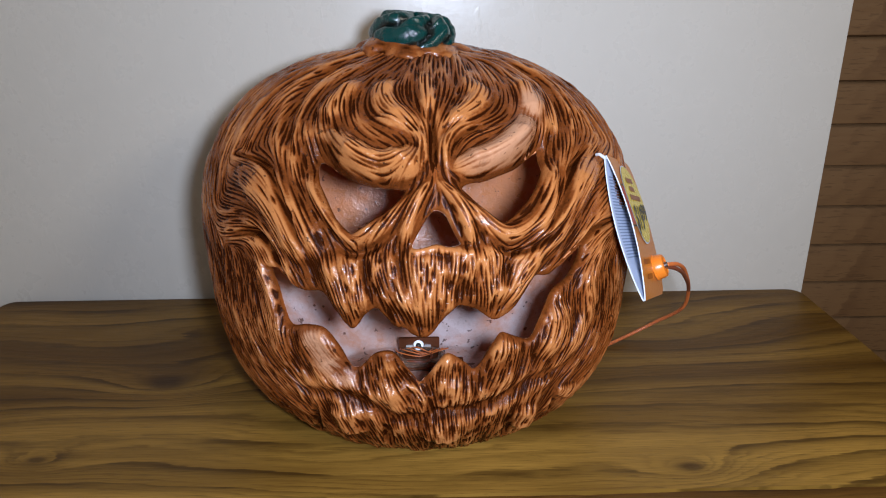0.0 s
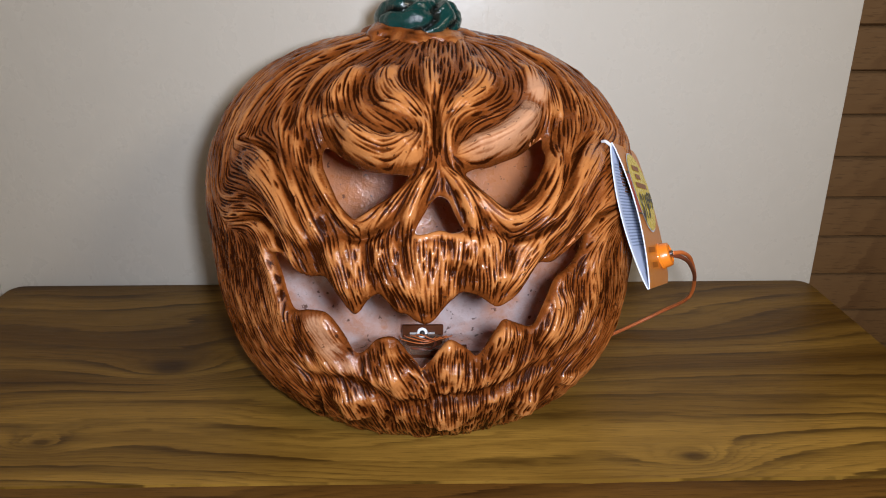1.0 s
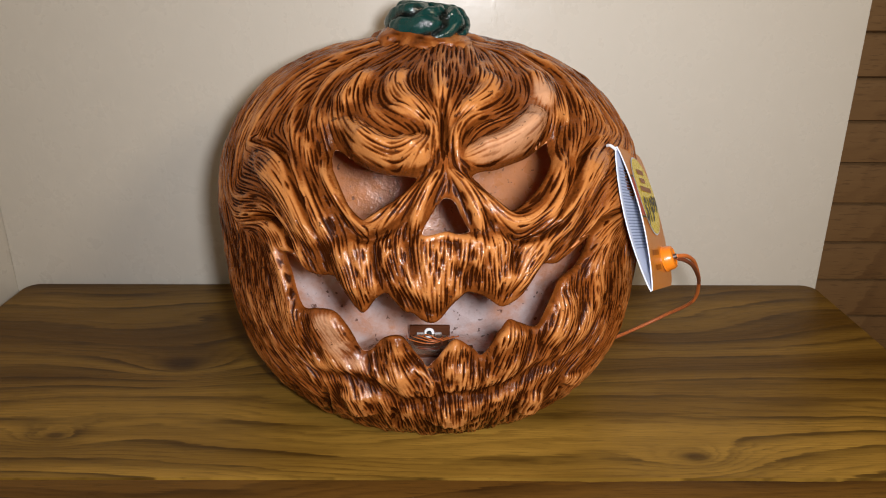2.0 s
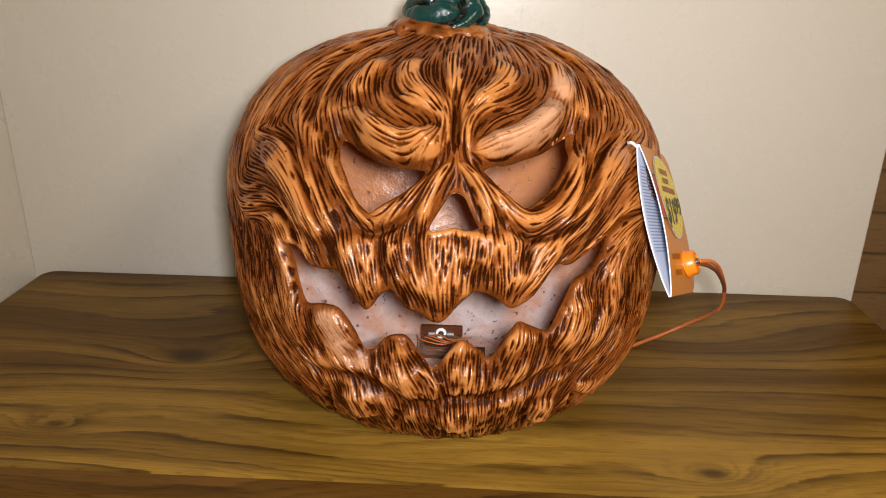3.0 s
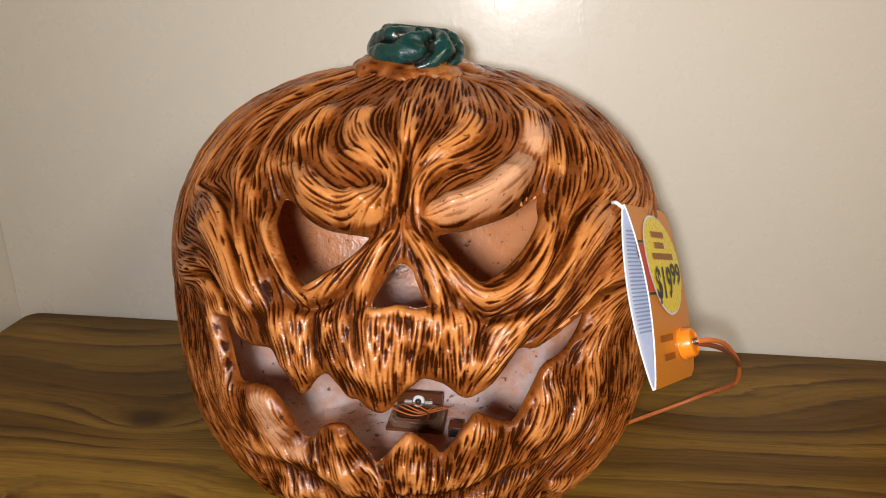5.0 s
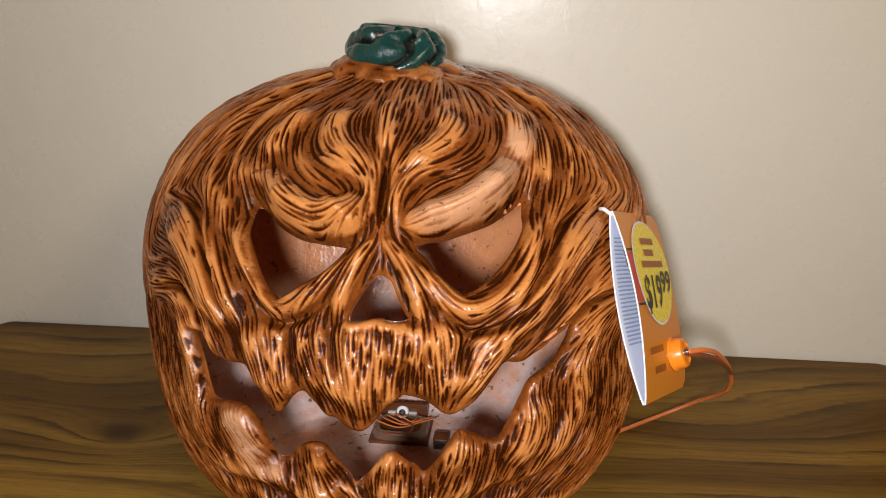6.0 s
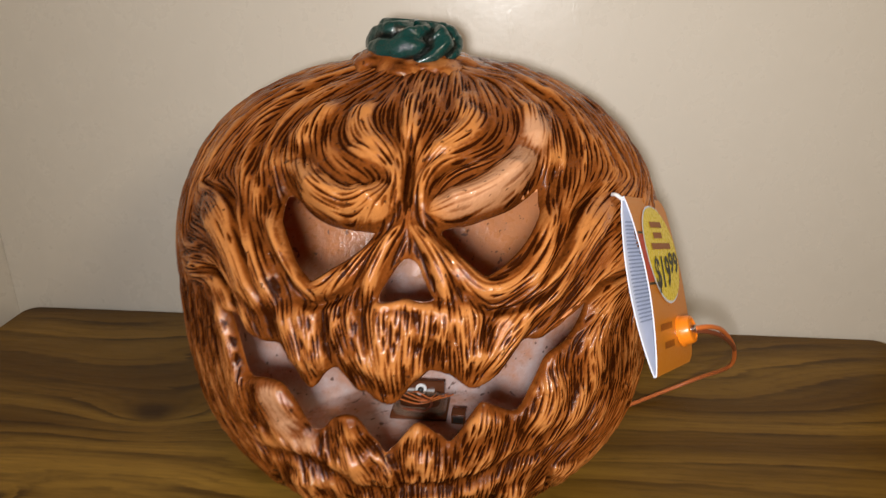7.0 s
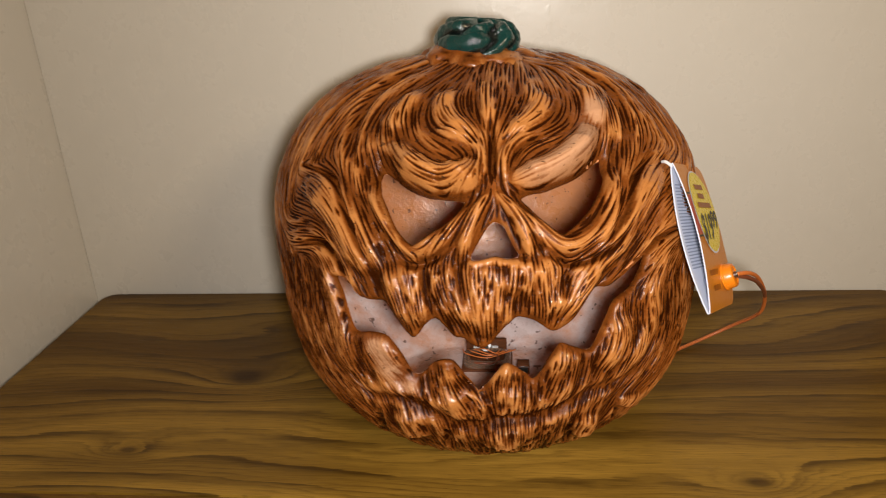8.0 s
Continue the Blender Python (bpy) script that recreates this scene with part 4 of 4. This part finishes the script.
bmesh.ops.translate(halo, verts=halo.verts, vec=(-0.0248, 0.4292, 0.0140))
part("bulb_ring", halo, LED_WHITE, unit, "pale plastic ring")
for dx in (-0.0088, 0.0040):
    part("contact", box((-0.0248 + dx, 0.4270, 0.0128), (-0.0248 + dx + 0.0048, 0.4296, 0.0144), 0.0005), LED_WHITE, unit)
part("post", turned([(0.0017, 0.0100), (0.0017, 0.0122), (0.0012, 0.0128)], 16), BOARD, unit).location = (-0.0235, 0.4200, 0)
part("switch", box((-0.003, 0.402, 0.0077), (0.0055, 0.410, 0.0150), 0.0008), BOARD, unit, "brown slide switch housing")
part("switch_slot", box((-0.0018, 0.4012, 0.0092), (0.0043, 0.4022, 0.0132), 0.0003), BLACK, unit, "black switch slot")
part("switch_lip", box((-0.0024, 0.4008, 0.0134), (0.0049, 0.4022, 0.0140), 0.0002), METAL, unit, "pale metal edge")
rng = random.Random(3)
for k in range(4):
    o = 0.0036 * k
    sag = rng.uniform(-0.002, 0.002)
    part("wire", tube([(-0.041 + o, 0.426, 0.0132), (-0.037 + o + sag, 0.417 + o * 0.4, 0.0150 + o * 0.15), (-0.024 + o * 0.5, 0.4125 + o * 0.5 + sag, 0.0148), (-0.012 - o * 0.4, 0.4185 + sag, 0.0152), (-0.004 - o, 0.426, 0.0130)], 0.00042, 6), WIRE, unit)
part("wire", tube([(-0.036, 0.410, 0.0125), (-0.028, 0.405, 0.0145), (-0.019, 0.406, 0.0138), (-0.016, 0.413, 0.0150), (-0.024, 0.419, 0.0142)], 0.0008, 6), WIRE_DARK, unit)

# ---- price tag with its push button ----
tag = new("price_tag")
TOP_L, BOT_L = Vector((0.0830, 0.3715, 0.1625)), Vector((0.0965, 0.3200, 0.0955))
ACROSS = Vector((0.0265, 0.0470, -0.0170))
DOWN = BOT_L - TOP_L
OUT = DOWN.cross(ACROSS).normalized()
OUT = OUT if OUT.x > 0 else -OUT
tag.location = TOP_L
tagged(tag, "folded orange cardboard tag with yellow price sticker, hung on the pumpkin", "price tag")


def on_card(u, v, lift=0.0, side=1):
    """A place on the bowed card: u across from the near edge, v down from the top."""
    bow = 0.0042 * math.sin(math.pi * min(1, max(0, v))) ** 0.8 * (1 - 0.45 * u)
    return TOP_L + ACROSS * u + DOWN * v + OUT * (side * bow + lift)


def card(side, thick, corner=0.12):
    bm = bmesh.new()
    layers = []
    for lift in (0.0, thick):
        rows = []
        for j in range(33):
            v = j / 32
            row = []
            for i in range(13):
                u = i / 12
                edge = 0.0
                if v < corner:
                    edge = corner - math.sqrt(max(0, corner ** 2 - (corner - v) ** 2))
                if v > 1 - corner:
                    edge = corner - math.sqrt(max(0, corner ** 2 - (corner - (1 - v)) ** 2))
                row.append(bm.verts.new(on_card(u * (1 - edge * 0.9), v, lift * side, side)))
            rows.append(row)
        layers.append(rows)
    a, b = layers
    for j in range(32):
        for i in range(12):
            bm.faces.new((a[j][i], a[j][i + 1], a[j + 1][i + 1], a[j + 1][i]))
            f = bm.faces.new((b[j][i], b[j + 1][i], b[j + 1][i + 1], b[j][i + 1]))
            f.material_index = 1
        bm.faces.new((a[j][0], a[j + 1][0], b[j + 1][0], b[j][0]))
        bm.faces.new((a[j][12], b[j][12], b[j + 1][12], a[j + 1][12]))
    for i in range(12):
        bm.faces.new((a[0][i], b[0][i], b[0][i + 1], a[0][i + 1]))
        bm.faces.new((a[32][i], a[32][i + 1], b[32][i + 1], b[32][i]))
    return bm


front_card = part("front_card", card(1, 0.0007), [WHITE_CARD, ORANGE_CARD], tag, "orange card with a white inside")
part("back_card", card(-1, 0.0007), [WHITE_CARD, ORANGE_CARD], tag, "bowed back card, white inside")


def patch(name, material, parent, outline, lift, side=1, label=""):
    """A thin print or sticker on the card; outline gives (u, v) from an angle and a radius."""
    bm = bmesh.new()
    rings = []
    for k in range(1, 5):
        rings.append([bm.verts.new(on_card(*outline(2 * math.pi * j / 40, k / 4), lift, side)) for j in range(40)])
    mid = bm.verts.new(on_card(*outline(0, 0), lift, side))
    for j in range(40):
        bm.faces.new((mid, rings[0][j], rings[0][(j + 1) % 40]))
        for a, b in zip(rings, rings[1:]):
            bm.faces.new((a[j], b[j], b[(j + 1) % 40], a[(j + 1) % 40]))
    return part(name, bm, material, parent, label)


def bar(name, material, parent, u0, u1, v0, v1, lift, side=1):
    bm = bmesh.new()
    grid = [[bm.verts.new(on_card(u0 + (u1 - u0) * i / 6, v0 + (v1 - v0) * j / 6, lift, side)) for i in range(7)] for j in range(7)]
    for j in range(6):
        for i in range(6):
            bm.faces.new((grid[j][i], grid[j][i + 1], grid[j + 1][i + 1], grid[j + 1][i]))
    return part(name, bm, material, parent)


bar("red_panel", RED, tag, 0.0, 0.42, 0.235, 0.50, 0.0010)
bar("black_line", BLACK, tag, 0.0, 0.9, 0.215, 0.228, 0.0011)
bar("black_line", BLACK, tag, 0.0, 0.9, 0.507, 0.52, 0.0011)
sticker = patch("sticker", YELLOW, tag, lambda a, r: (0.52 + 0.42 * r * math.cos(a), 0.345 + 0.285 * r * math.sin(a)), 0.0015, label="round yellow price sticker")
patch("sticker_rim", WHITE_CARD, tag, lambda a, r: (0.52 + 0.436 * r * math.cos(a), 0.345 + 0.296 * r * math.sin(a)), 0.0012)


def lettering(text, u0, v0, u1, v1, lift, material, parent):
    """Built-in type laid on the card between two corners."""
    data = bpy.data.curves.new("type", "FONT")
    data.body = text
    data.resolution_u, data.offset, data.shear = 3, 0.025, 0.15
    probe = new("type", data)
    me = bpy.data.meshes.new_from_object(probe)
    bpy.data.objects.remove(probe)
    co = np.array([v.co for v in me.vertices])
    lo, hi = co.min(0), co.max(0)
    for v in me.vertices:
        s, t = (v.co.x - lo[0]) / (hi[0] - lo[0]), (v.co.y - lo[1]) / (hi[1] - lo[1])
        v.co = on_card(u0 + (u1 - u0) * s, v1 + (v0 - v1) * t, lift)
    me.materials.append(material)
    ob = new("price_print", me)
    ob.parent = parent
    ob.matrix_parent_inverse = Matrix.Translation(-tag.location)
    return ob


lettering("$19", 0.17, 0.365, 0.62, 0.575, 0.0018, BLACK, tag)
lettering("99", 0.63, 0.345, 0.90, 0.475, 0.0018, BLACK, tag)
for k, (u0, u1) in enumerate(((0.34, 0.66), (0.36, 0.60), (0.24, 0.78))):
    bar("small_print", BROWN_PRINT, tag, u0, u1, 0.155 + 0.066 * k, 0.192 + 0.066 * k, 0.0018)
bar("small_print", BROWN_PRINT, tag, 0.14, 0.46, 0.74, 0.775, 0.0010)
bar("small_print", BROWN_PRINT, tag, 0.22, 0.48, 0.84, 0.875, 0.0010)
rng = random.Random(9)
for k in range(27):
    v = 0.14 + 0.0215 * k
    bar("text_line", GREY_PRINT, tag, 0.03, 0.45 + 0.2 * rng.random(), v, v + 0.0085, 0.0006, -1)
spot = on_card(0.70, 0.81, 0.0)
turn_out = OUT.to_track_quat("Z", "Y").to_matrix()


def on_spot(bm):
    bmesh.ops.rotate(bm, verts=bm.verts, cent=(0, 0, 0), matrix=turn_out)
    bmesh.ops.translate(bm, verts=bm.verts, vec=spot)
    return bm


button = part("button", on_spot(turned([(0.0078, 0.0008), (0.0078, 0.0018), (0.0073, 0.0023), (0.0069, 0.0056), (0.0064, 0.0067), (0.0052, 0.0071), (0.0048, 0.0065), (0.001, 0.0063)])), ORANGE_PLASTIC, tag, "orange plastic push button")
part("plunger", on_spot(turned([(0.0018, 0.0060), (0.0018, 0.0080), (0.0013, 0.0085)], 20)), METAL, button, "small metal tip")
part("tie", tube([(0.0785, 0.3745, 0.1625), (0.0800, 0.3722, 0.1630), (0.0835, 0.3720, 0.1605)], 0.0009, 8), CLEAR_TIE, tag, "clear plastic tie")

# ---- the lead from the button ----
tip = spot + OUT * 0.0080
lead = new("lead_wire")
lead.location = (0.11, 0.44, 0.002)
tagged(lead, "thin orange twin wire looping from tag button to behind the pumpkin", "wire")
for name, mat, o in (("orange_strand", WIRE, Vector((0, 0, 0))), ("dark_strand", WIRE_DARK, Vector((0.0004, 0.001, -0.0035)))):
    part(name, tube([tip + o * 0.4, tip + Vector((0.010, 0.010, -0.004)) + o, tip + Vector((0.022, 0.028, -0.016)) + o, (0.1585, 0.4180, 0.058), (0.1640, 0.4400, 0.034), (0.1510, 0.4550, 0.016), (0.1310, 0.4550, 0.005), (0.104, 0.440, 0.0014)], 0.00125), mat, lead)
